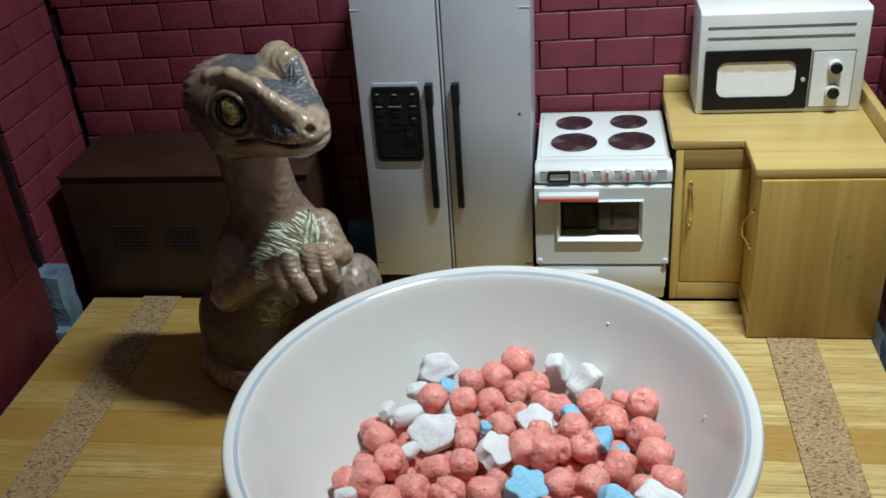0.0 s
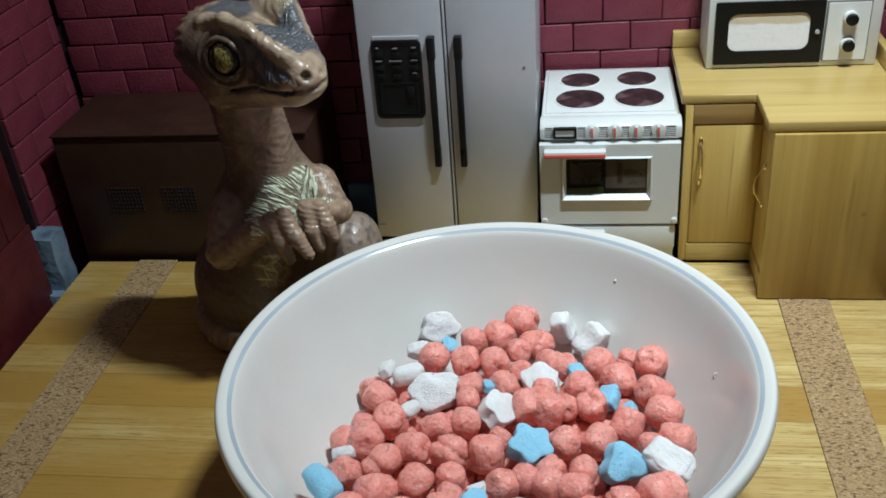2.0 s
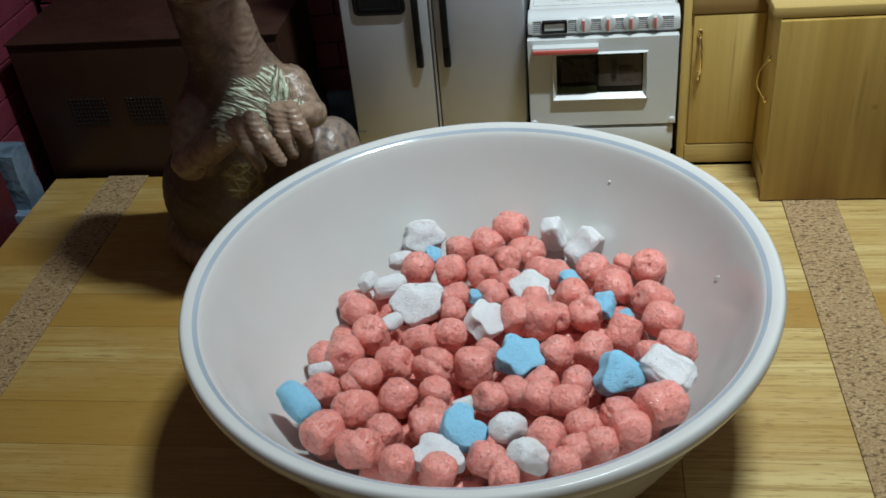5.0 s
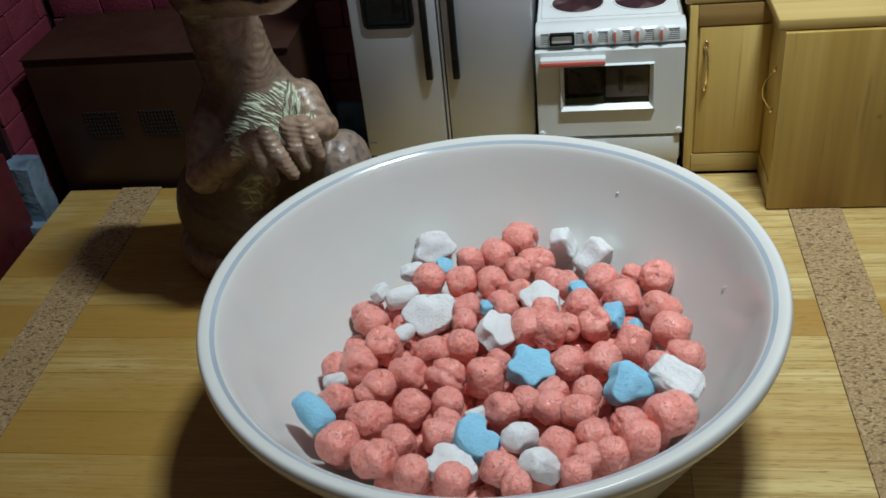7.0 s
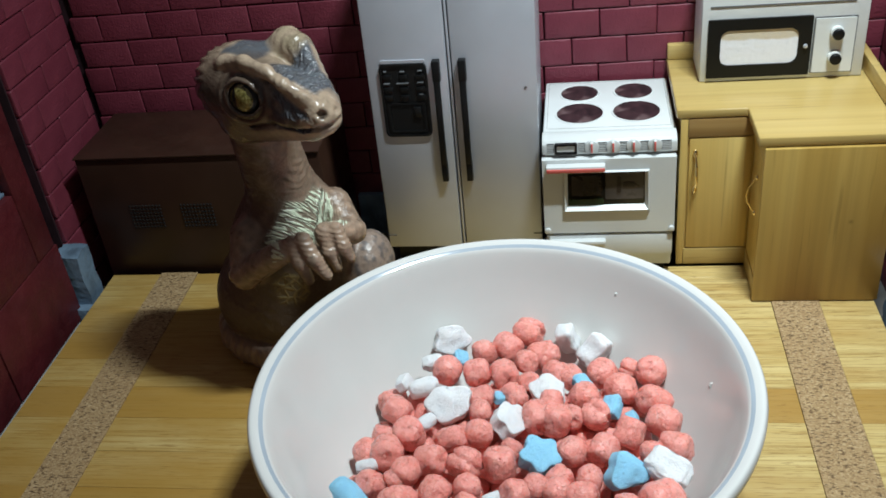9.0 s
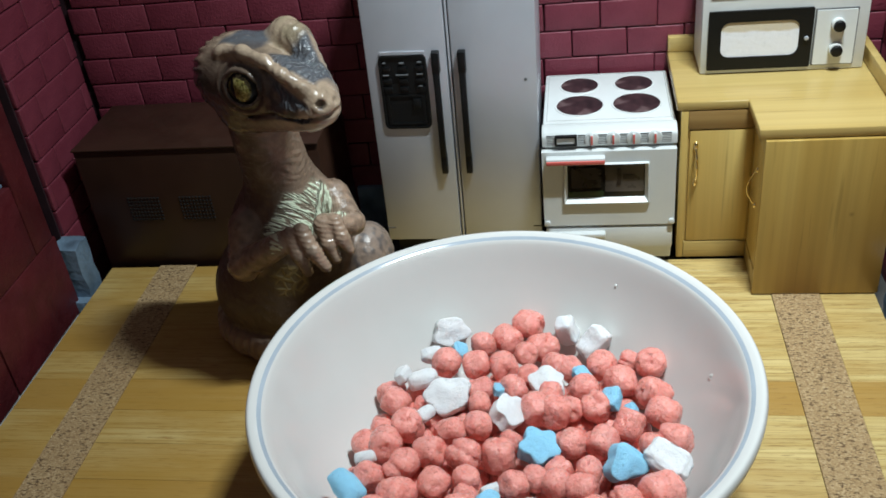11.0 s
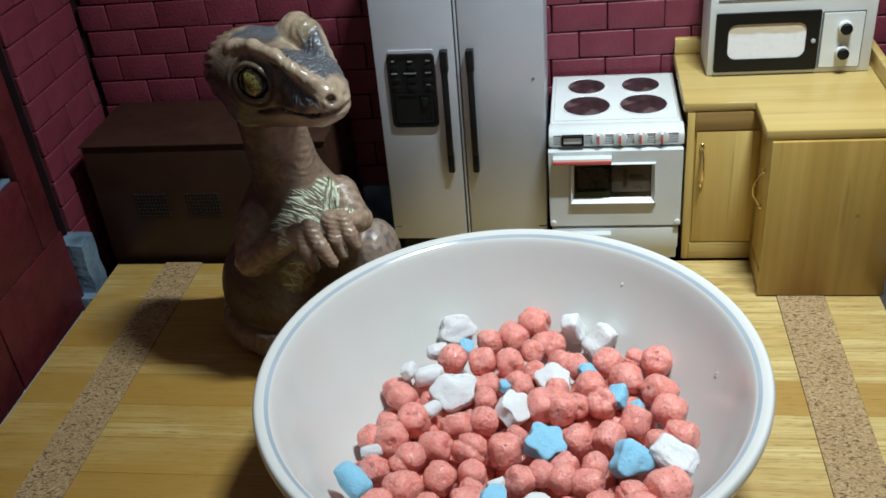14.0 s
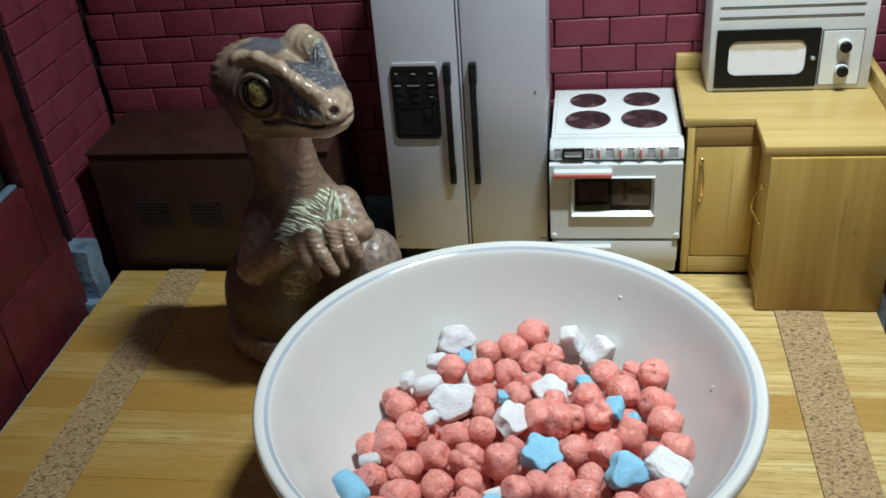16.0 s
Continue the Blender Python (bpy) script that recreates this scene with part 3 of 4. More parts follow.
        lay("marshmallow", mallow_mesh(n + 1 + 30 * (material is MALLOW_BLUE), kind, material), x / 1000, y / 1000, z / 1000, r / 1000, f"{words} {colour} cereal marshmallow on the heap", "marshmallow", "cereal marshmallows", turn)

# crumbs stuck to the bowl's inside
for n, (turn, height, size) in enumerate(((13.6, 0.0372, 0.0014), (58.0, 0.0425, 0.0011), (2.0, 0.0350, 0.0004))):
    radius = float(np.interp(height, [p[1] for p in INSIDE[2:]], [p[0] for p in INSIDE[2:]])) + 0.0006
    lay("crumb", mallow_mesh(70 + n, "pillow", CRUMB), radius * math.cos(radians(turn)), radius * math.sin(radians(turn)), height, size, "tiny pale crumb stuck inside the white bowl", "crumb", "crumbs in the bowl")

# ---- refrigerator ----
fridge = thing("toy_refrigerator", -0.00115, 0, 0, "silver side-by-side toy refrigerator with black handles", "refrigerator")
fridge.rotation_euler = (0, 0.0128, 0)  # it leans a little
FX0, FX1, FY, FS = -0.0627, 0.0080, 0.1412, -0.0277
part("body", box(FX0 + 0.0006, FX1 - 0.0006, FY + 0.0045, 0.1945, 0.0105, 0.150, 0.0008), STEEL, fridge)
part("plinth", box(FX0 + 0.003, FX1 - 0.003, FY + 0.006, 0.190, FLOOR_Z, 0.0104), BLACK_PLASTIC, fridge, "black recessed plinth")
for x0, x1 in ((FX0, FS - 0.0010), (FS + 0.0010, FX1)):
    part("door", box(x0, x1, FY, FY + 0.0042, 0.0110, 0.1500, 0.0007), STEEL, fridge)
part("door_seam", box(FS - 0.0009, FS + 0.0009, FY + 0.0024, FY + 0.0044, 0.012, 0.149), GREY_LINE, fridge, "dark seam between the doors")
part("door_gasket", box(FS - 0.0004, FS + 0.0005, FY + 0.0003, FY + 0.0024, 0.012, 0.149, 0.0002), STEEL, fridge, "thin silver strip between the doors")
for x in (-0.0347, -0.0239):
    handle = part("handle", box(x + 0.0002, x + 0.0029, FY - 0.0034, FY - 0.0016, 0.0555, 0.0945, 0.0005), BLACK_PLASTIC, fridge, "long black bar handle")
    part("mount", box(x, x + 0.0032, FY - 0.0033, FY + 0.0004, 0.0938, 0.1032, 0.0004), BLACK_PLASTIC, handle)
    part("mount", box(x + 0.0001, x + 0.0028, FY - 0.0026, FY + 0.0004, 0.0468, 0.0562, 0.0004), BLACK_PLASTIC, handle)
part("scuff", disc(0.0033, FY + 0.0004, 0.0893, 0.0006, 0.0006, "y", 0.0, 10), GREY_MARK, fridge, "small dark scuff on the door")
dispenser = part("dispenser", frame_ring(rounded(-0.0573, -0.0372, 0.0686, 0.1018, 0.0024), rounded(-0.0564, -0.0381, 0.0696, 0.1009, 0.0018), FY - 0.0012, FY + 0.0004, "y"), BLACK_PLASTIC, fridge, "black water and ice dispenser panel")
part("panel", prism(rounded(-0.0566, -0.0379, 0.0694, 0.1011, 0.0018), FY - 0.0005, FY + 0.0003, "y"), BLACK_PLASTIC, dispenser)
part("lip", prism(rounded(-0.0566, -0.0377, 0.1019, 0.1032, 0.0006), FY - 0.0006, FY + 0.0004, "y"), STEEL, dispenser, "raised silver lip")
for row, z in enumerate((0.0960, 0.0905, 0.0868)):
    for x in (-0.0543, -0.0473, -0.0403):
        part("button", box(x - 0.0019, x + 0.0019, FY - 0.0014, FY - 0.0002, z - 0.0011, z + 0.0011, 0.0003), BLACK_PLASTIC, dispenser)
# pale bars put in for the glints on the shiny buttons
for x, z, w in ((-0.0548, 0.0987, 0.0006), (-0.0475, 0.0985, 0.0010), (-0.0400, 0.0987, 0.0009), (-0.0478, 0.0933, 0.0026), (-0.0545, 0.0933, 0.0013), (-0.0402, 0.0935, 0.0013), (-0.0403, 0.0882, 0.0008)):
    part("button_glint", box(x - w, x + w, FY - 0.0017, FY - 0.0005, z - 0.00022, z + 0.00022, 0.0001), GREY_MARK, dispenser, "pale bar in place of a glint on the button")
part("tray_back", frame_ring(rounded(-0.0553, -0.0392, 0.0705, 0.0842, 0.001), rounded(-0.0543, -0.0402, 0.0713, 0.0834, 0.0008), FY - 0.0011, FY - 0.0002, "y"), BLACK_PLASTIC, dispenser)
part("lever", box(-0.0442, -0.0408, FY - 0.0016, FY - 0.0002, 0.0780, 0.0825, 0.0004), BLACK_PLASTIC, dispenser)
for x0, x1, z in ((FX0, FX0 + 0.0038, 0.0177), (FX1 - 0.0038, FX1, 0.0180), (FX0, FX0 + 0.0038, 0.1335), (FX1 - 0.0042, FX1, 0.1332)):
    part("hinge_slot", box(x0 + 0.0001, x1, FY - 0.0002, FY + 0.0010, z - 0.00022, z + 0.00022), GREY_LINE if z < 0.1 else WHITE_PLASTIC, fridge)

# ---- cooker ----
cooker = thing("toy_cooker", 0, 0, 0, "white plastic toy cooker with four brown burners", "cooker")
CX0, CX1 = 0.0092, 0.0648
part("body", box(CX0 + 0.0012, CX1 - 0.0012, 0.1345, 0.1925, 0.0045, 0.0620, 0.0008), WHITE_PLASTIC, cooker)
part("plinth", box(CX0 + 0.004, CX1 - 0.004, 0.1370, 0.188, 0.0, 0.0044), BLACK_PLASTIC, cooker, "dark recessed plinth")
hob = part("hob", box(CX0 + 0.0003, CX1 - 0.0003, 0.1415, 0.1928, 0.0622, 0.0684, 0.0009), WHITE_PLASTIC, cooker)
part("hob_edge", prism([(0.1410, 0.0686), (0.1375, 0.0685), (0.1345, 0.0677), (0.1330, 0.0663), (0.1325, 0.0618), (0.1410, 0.0618)], CX0, CX1 - 0.0002, "x", 0.0005), WHITE_PLASTIC, cooker)
for x, y, r in ((0.0250, 0.1790, 0.0084), (0.0490, 0.1793, 0.0084), (0.0250, 0.1580, 0.0101), (0.0493, 0.1584, 0.0101)):
    ring = part("burner_rim", lathe([(r + 0.0007, 0.0), (r + 0.0006, 0.0003), (r, 0.00035), (r - 0.0003, 0.0001)], 40), WHITE_PLASTIC, cooker, "white raised burner rim")
    ring.location = (x, y, 0.0684)
    plate = part("burner", lathe([(0.0, 0.00022), (r * 0.5, 0.00022), (r, 0.0002), (r, 0.0)], 40), BURNER, cooker, "dark brown printed burner plate with pale reflections in its colour")
    plate.location = (x, y, 0.0684)
part("hob_groove", frame_ring([(CX0 + 0.0018, 0.1438), (CX1 - 0.0018, 0.1438), (CX1 - 0.0018, 0.1910), (CX0 + 0.0018, 0.1910)], [(CX0 + 0.0020, 0.1440), (CX1 - 0.0020, 0.1440), (CX1 - 0.0020, 0.1908), (CX0 + 0.0020, 0.1908)], 0.0680, 0.06848, "z"), LOUVRE, cooker, "fine groove round the hob")
# louvres of the control panel
for x0, x1 in ((0.0112, 0.0143), (0.0241, 0.0272), (0.0324, 0.0360), (0.0412, 0.0444), (0.0495, 0.0530), (0.0581, 0.0622)):
    for k in range(6):
        z = 0.0628 + 0.00074 * k
        part("louvre", box(x0, x1, 0.1325 + (z - 0.0618) / 9 - 0.00004, 0.1334, z, z + 0.00030), GREY_LINE, cooker)
clock = part("clock_frame", frame_ring(rounded(0.0145, 0.0238, 0.0627, 0.0672, 0.0004), rounded(0.0154, 0.0229, 0.0636, 0.0664, 0.0003), 0.1312, 0.1330, "y"), BLACK_PLASTIC, cooker, "black clock frame")
part("clock_face", box(0.0154, 0.0229, 0.1317, 0.1329, 0.0636, 0.0664), WHITE_PAINT, clock)
for x in (0.0298, 0.0386, 0.0469, 0.0555):
    knob = part("knob", disc(x, 0.1332, 0.0653, 0.0030, 0.0016, "y", 0.0004, 28, 0.94), WHITE_PLASTIC, cooker)
    part("grip", box(x - 0.0007, x + 0.0007, 0.1306, 0.1320, 0.0629, 0.0677, 0.0003), WHITE_PLASTIC, knob)
    part("pointer", box(x - 0.0004, x + 0.0004, 0.1303, 0.1307, 0.0633, 0.0674, 0.0001), RED_PLASTIC, knob, "red pointer stripe")
# oven door with its window and ledge handle
WX0, WX1, WZ0, WZ1 = 0.0195, 0.0516, 0.0382, 0.0541
door = part("oven_door", frame_ring([(CX0 - 0.0002, 0.0246), (CX1 - 0.0006, 0.0246), (CX1 - 0.0006, 0.0606), (CX0 - 0.0002, 0.0606)], [(WX0 - 0.001, WZ0 - 0.001), (WX1 + 0.001, WZ0 - 0.001), (WX1 + 0.001, WZ1 + 0.001), (WX0 - 0.001, WZ1 + 0.001)], 0.1300, 0.1340, "y"), WHITE_PLASTIC, cooker)
surround = bmesh.new()
ring_out = [(WX0 - 0.0022, WZ0 - 0.0026), (WX1 + 0.0022, WZ0 - 0.0026), (WX1 + 0.0018, WZ1 + 0.0014), (WX0 - 0.0018, WZ1 + 0.0014)]
ring_in = [(WX0, WZ0), (WX1, WZ0), (WX1, WZ1), (WX0, WZ1)]
outer = [surround.verts.new((x, 0.1298, z)) for x, z in ring_out]
crest = [surround.verts.new((x, 0.1286, z)) for x, z in [((a[0] * 2 + c[0]) / 3, (a[1] * 2 + c[1]) / 3) for a, c in zip(ring_out, ring_in)]]
inner = [surround.verts.new((x, 0.1308, z)) for x, z in ring_in]
for a, c in ((outer, crest), (crest, inner)):
    for i in range(4):
        surround.faces.new((a[i], a[(i + 1) % 4], c[(i + 1) % 4], c[i]))
part("window_surround", surround, WHITE_PLASTIC, door, smooth=20)
part("oven_window", box(WX0 - 0.0008, WX1 + 0.0008, 0.1309, 0.1320, WZ0 - 0.0008, WZ1 + 0.0008), OVEN_GLASS, door, "dark glossy oven window")
# faint green, greyish and dark patches over the oven glass
for x0, x1, z0, z1, m in ((0.0197, 0.0345, 0.0384, 0.0412, "PATCH_GREEN"), (0.0352, 0.0512, 0.0408, 0.0535, "PATCH_PALE"), (0.0210, 0.0335, 0.0430, 0.0525, "PATCH_DARK"), (0.0400, 0.0418, 0.0440, 0.0520, "PATCH_DARK"), (0.0425, 0.0475, 0.0468, 0.0490, "PATCH_DARK")):
    part("window_print", prism(rounded(x0, x1, z0, z1, 0.0007), 0.1305 + (0.0003 if m == "PATCH_PALE" else 0.0), 0.1309, "y"), {"PATCH_GREEN": PATCH_GREEN, "PATCH_PALE": PATCH_PALE, "PATCH_DARK": PATCH_DARK}[m], door, "faint dark patch on the oven window")
ledge = part("door_handle", box(0.0108, 0.0352, 0.1262, 0.1300, 0.0566, 0.0592, 0.0005), WHITE_PLASTIC, door)
part("red_edge", box(0.0110, 0.0350, 0.1257, 0.1264, 0.0567, 0.0583, 0.0002), RED_PLASTIC, ledge, "red front edge of the handle")
for x in (CX0 + 0.0012, CX1 - 0.0018):
    part("hinge_pin", disc(x, 0.1312, 0.0262, 0.0013, 0.0022, "y", 0.0003, 16), WHITE_PLASTIC, door)
drawer = part("drawer", box(CX0 + 0.0004, CX1 - 0.0012, 0.1302, 0.1345, 0.0125, 0.0232, 0.0006), WHITE_PLASTIC, cooker)
pull = part("drawer_handle", box(0.0108, 0.0352, 0.1270, 0.1303, 0.0196, 0.0218, 0.0005), WHITE_PLASTIC, drawer)

# ---- corner cabinet ----
cabinet = thing("corner_cabinet", 0, 0, 0, "varnished pine corner cabinet with brass wire handles", "cabinet")
part("carcass", prism([(0.0668, 0.1412), (0.0972, 0.1412), (0.0972, 0.1134), (0.1450, 0.1134), (0.1450, 0.1925), (0.0668, 0.1925)], 0.0010, 0.0722, "z"), PINE, cabinet)
part("front_panel", box(0.0953, 0.1455, 0.1111, 0.1133, 0.0006, 0.0724, 0.0005), PINE_SHADED, cabinet)
part("stile", box(0.0664, 0.0694, 0.1398, 0.1411, 0.0006, 0.0724, 0.0003), PINE, cabinet)
part("bottom_rail", box(0.0695, 0.0971, 0.1398, 0.1411, 0.0006, 0.0088, 0.0003), PINE_FLAT, cabinet)
part("top_rail", box(0.0695, 0.0971, 0.1398, 0.1411, 0.0640, 0.0724, 0.0003), PINE_RAIL_SHADED, cabinet)
part("side_rail", box(0.0960, 0.0971, 0.1134, 0.1397, 0.0006, 0.0088, 0.0003), PINE_FLAT, cabinet)
part("side_top_rail", box(0.0960, 0.0971, 0.1134, 0.1397, 0.0640, 0.0724, 0.0003), PINE_FLAT, cabinet)
door = part("door", box(0.0703, 0.0960, 0.1400, 0.1411, 0.0093, 0.0636, 0.0004), PINE, cabinet)
side_door = part("side_door", box(0.0963, 0.0971, 0.1138, 0.1390, 0.0093, 0.0636, 0.0003), PINE, cabinet)


def wire_handle(parent, points, thick, plate):
    """A bent brass wire between two small brass feet."""
    handle = part("handle", tube([Vector(p) for p in points], thick), BRASS, parent, "thin bent brass wire handle")
    for p in (points[0], points[-1]):
        bm = bmesh.new()
        bmesh.ops.create_uvsphere(bm, u_segments=14, v_segments=10, radius=1.0, matrix=Matrix.Translation(p) @ Matrix.Diagonal((*plate, 1)))
        part("rosette", bm, BRASS, handle)


wire_handle(door, ((0.0728, 0.1398, 0.0564), (0.0729, 0.1383, 0.0550), (0.0731, 0.1362, 0.0520), (0.0732, 0.1358, 0.0480), (0.0732, 0.1362, 0.0440), (0.0730, 0.1383, 0.0408), (0.0730, 0.1398, 0.0392)), 0.00055, (0.0011, 0.0011, 0.0021))
wire_handle(side_door, ((0.0960, 0.1252, 0.0524), (0.0948, 0.1252, 0.0510), (0.0926, 0.1252, 0.0470), (0.0922, 0.1255, 0.0440), (0.0926, 0.1257, 0.0410), (0.0948, 0.1251, 0.0372), (0.0960, 0.1250, 0.0359)), 0.00028, (0.0010, 0.0010, 0.0013))
worktop = thing("worktop", 0, 0, 0, "varnished pine worktop with a low upstand", "worktop")
part("slab", prism([(0.0645, 0.1396), (0.0928, 0.1396), (0.0928, 0.1122), (0.1478, 0.1122), (0.1478, 0.1965), (0.0645, 0.1965)], 0.0727, 0.0768, "z", 0.0008), PINE_FLAT, worktop)
part("upstand", box(0.0647, 0.1440, 0.1925, 0.1962, 0.0769, 0.0840, 0.0006), PINE_FLAT, worktop)
part("upstand", box(0.1442, 0.1476, 0.1260, 0.1962, 0.0769, 0.0840, 0.0006), PINE_FLAT, worktop)

# ---- microwave ----
MY = 0.1662
microwave = thing("toy_microwave", 0.1087, 0.1790, 0.0768, "off-white toy microwave oven with a black door", "microwave")
M0 = Matrix.Translation((-0.1087, -0.1790, -0.0768))


def mw_part(name, bm, material, parent, label="", smooth=40):
    bm.transform(M0)
    return part(name, bm, material, parent, label, smooth)


mw_part("body", prism([(MY, 0.0770), (MY - 0.0002, 0.1195), (MY + 0.0012, 0.1207), (0.1915, 0.1207), (0.1915, 0.0770)], 0.0760, 0.1420, "x", 0.0005), WHITE_PAINT, microwave)
for z in (0.1143, 0.1099):
    mw_part("groove", box(0.0792, 0.1362, MY - 0.0005, MY + 0.001, z - 0.00028, z + 0.00028), GREY_LINE, microwave, "dark ventilation groove")
mw_door = mw_part("door", frame_ring(rounded(0.0786, 0.1203, 0.0790, 0.1046, 0.0006), rounded(0.0838, 0.1150, 0.0845, 0.0998, 0.0036), MY - 0.0012, MY + 0.0006, "y"), BLACK_PLASTIC, microwave, "black plastic door frame")
mw_part("cavity_print", prism(rounded(0.0834, 0.1154, 0.0841, 0.1002, 0.0038), MY - 0.0007, MY + 0.0004, "y"), MW_WINDOW, mw_door, "pale window with a cream upper edge")
mw_part("door_button", disc(0.1179, MY - 0.0011, 0.0918, 0.0009, 0.0012, "y", 0.0003, 14), STEEL, mw_door)
panel = mw_part("control_panel", prism(rounded(0.1214, 0.1372, 0.0797, 0.1030, 0.0004), MY - 0.0010, MY + 0.0004, "y"), WHITE_PAINT, microwave)
# dark ring standing in for the shadow gap round the panel
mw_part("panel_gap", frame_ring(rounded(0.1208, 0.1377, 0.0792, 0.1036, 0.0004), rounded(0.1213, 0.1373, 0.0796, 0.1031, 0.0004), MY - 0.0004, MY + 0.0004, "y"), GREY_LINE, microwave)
for z in (0.0972, 0.0865):
    knob = mw_part("knob", disc(0.1298, MY - 0.0009, z, 0.0027, 0.0022, "y", 0.0003, 20), WHITE_PAINT, panel)
    mw_part("cap", disc(0.1300, MY - 0.0030, z - 0.0003, 0.0025, 0.0016, "y", 0.0004, 20, 0.9), BLACK_PLASTIC, knob, "black knob cap")

# ---- brown metal cabinet ----
locker = thing("metal_cabinet", 0, 0, 0, "low dark brown metal cabinet with perforated vents", "cabinet")
LX0, LX1, LY = -0.2072, -0.0900, 0.1425
part("body", box(LX0 + 0.0004, LX1, LY, 0.1905, FLOOR_Z, 0.0623, 0.0006), BROWN_METAL, locker)
part("top_sheet", box(LX0, LX1, LY - 0.0010, 0.1908, 0.0624, 0.0632, 0.0003), BROWN_METAL, locker)
for x0 in (-0.1868, -0.1612):
    vent = bmesh.new()
    for i in range(10):
        for j in range(7):
            bmesh.ops.create_cone(vent, cap_ends=True, segments=10, radius1=0.00058, radius2=0.00045, depth=0.0006, matrix=Matrix.Translation((x0 + 0.00165 * i, LY - 0.0002, 0.0255 + 0.0019 * j)) @ Matrix.Rotation(radians(90), 4, "X"))
    part("vent", vent, HOLE, locker, "patch of small punched vent holes")

# ---- red panel, stones ----
PX, P_EDGE = -0.2130, 0.1153
panel_wall = thing("red_wall_panel", 0, 0, 0, "smooth dark red toy wall panel with a window opening", "wall panel")
WIN_Y0, WIN_Y1, WIN_Z0, WIN_Z1 = 0.030, 0.1005, 0.0685, 0.140
for name, y0, y1, z0, z1 in (("block", WIN_Y1, P_EDGE, 0.0335, 0.21), ("block", 0.0560, 0.1172, -0.0085, 0.0330), ("block", -0.060, 0.0552, -0.0085, 0.0330), ("block", -0.060, WIN_Y1 - 0.0004, 0.0335, WIN_Z0), ("block", -0.060, WIN_Y0, WIN_Z0 + 0.0004, 0.21), ("block", WIN_Y0 + 0.0004, WIN_Y1 - 0.0004, WIN_Z1, 0.21), ("block", -0.260, -0.0606, -0.0085, 0.21)):
    part(name, box(PX - 0.0075, PX, y0, y1, z0, z1, 0.0006), RED_PANEL, panel_wall)
part("foot_strip", box(PX - 0.007, PX - 0.0012, -0.260, 0.1155, FLOOR_Z, -0.0086), BASE_GREY, panel_wall, "grey strip under the panel")
part("window_sill", box(PX - 0.0068, PX - 0.0030, WIN_Y0 + 0.0006, WIN_Y1 - 0.0008, WIN_Z0 + 0.0002, WIN_Z0 + 0.0016, 0.0003), GREY_STONE, panel_wall, "grey-blue window sill")
# added black sheet that stands for the unlit inside of the opening
part("window_dark", box(PX - 0.0110, PX - 0.0092, WIN_Y0 - 0.006, WIN_Y1 + 0.006, WIN_Z0 - 0.006, WIN_Z1 + 0.004), BLACK, panel_wall, "black sheet standing for the dark inside the opening")


def rough_stone(x0, x1, y0, y1, z0, z1, seed):
    bm = bmesh.new()
    add_box(bm, x0, x1, y0, y1, z0, z1)
    bmesh.ops.subdivide_edges(bm, edges=list(bm.edges), cuts=4, use_grid_fill=True)
    for v in bm.verts:
        n = Vector((noisy(v.co, 160, 0.0012, seed), noisy(v.co, 160, 0.0012, seed + 1), noisy(v.co, 160, 0.0012, seed + 2)))
        v.co += n
        if v.co.z < FLOOR_Z + 0.001:
            v.co.z = FLOOR_Z
    return bm


STONE_LABEL = "grey-blue painted corner stone at the foot of the wall"
for seed, (x0, x1, y0, y1, z0, z1) in enumerate(((-0.2205, -0.2082, 0.1197, 0.1320, FLOOR_Z, 0.0232), (-0.2165, -0.2080, 0.1140, 0.1202, FLOOR_Z, -0.0035), (0.1490, 0.1570, 0.0960, 0.1120, FLOOR_Z, 0.0120))):
    stone = new("corner_stone", link_mesh("corner_stone", rough_stone(x0, x1, y0, y1, z0, z1, seed * 5), GREY_STONE, 25))
    tagged(stone, STONE_LABEL, "stone", "corner stones")
skirting = structure("baseboard", box(-0.0899, FX0 - 0.001, 0.1930, 0.1968, FLOOR_Z, 0.0105, 0.0006), GREY_STONE, "grey stone skirting along the brick wall", "baseboard")

# ---- raptor figurine ----
def cap(a, b, ra, rb):
    """Signed distance to a round cone."""
    a, b = np.array(a) / 1000, np.array(b) / 1000
    ra, rb = ra / 1000, rb / 1000

    def far(p):
        ab = b - a
        h = np.clip(((p - a) @ ab) / (ab @ ab), 0, 1)
        return np.linalg.norm(p - a - h[..., None] * ab, axis=-1) - (ra + (rb - ra) * h)
    return far


def egg(c, r, ahead=(1, 0, 0)):
    """Signed distance, near enough, to an ellipsoid whose first radius lies along ahead."""
    c, r = np.array(c) / 1000, np.array(r) / 1000
    u = np.array(ahead, float) / np.linalg.norm(ahead)
    v = np.cross((0, 0, 1.0), u)
    v /= np.linalg.norm(v)
    m = np.stack([u, v, np.cross(u, v)])

    def far(p):
        q = (p - c) @ m.T
        k0 = np.linalg.norm(q / r, axis=-1)
        k1 = np.linalg.norm(q / (r * r), axis=-1) + 1e-9
        return k0 * (k0 - 1.0) / k1
    return far


def joined(a, b, k):
    h = np.clip(0.5 + 0.5 * (b - a) / k, 0, 1)
    return b + (a - b) * h - k * h * (1 - h)


def carved(a, b, k):
    return -joined(-a, b, k)


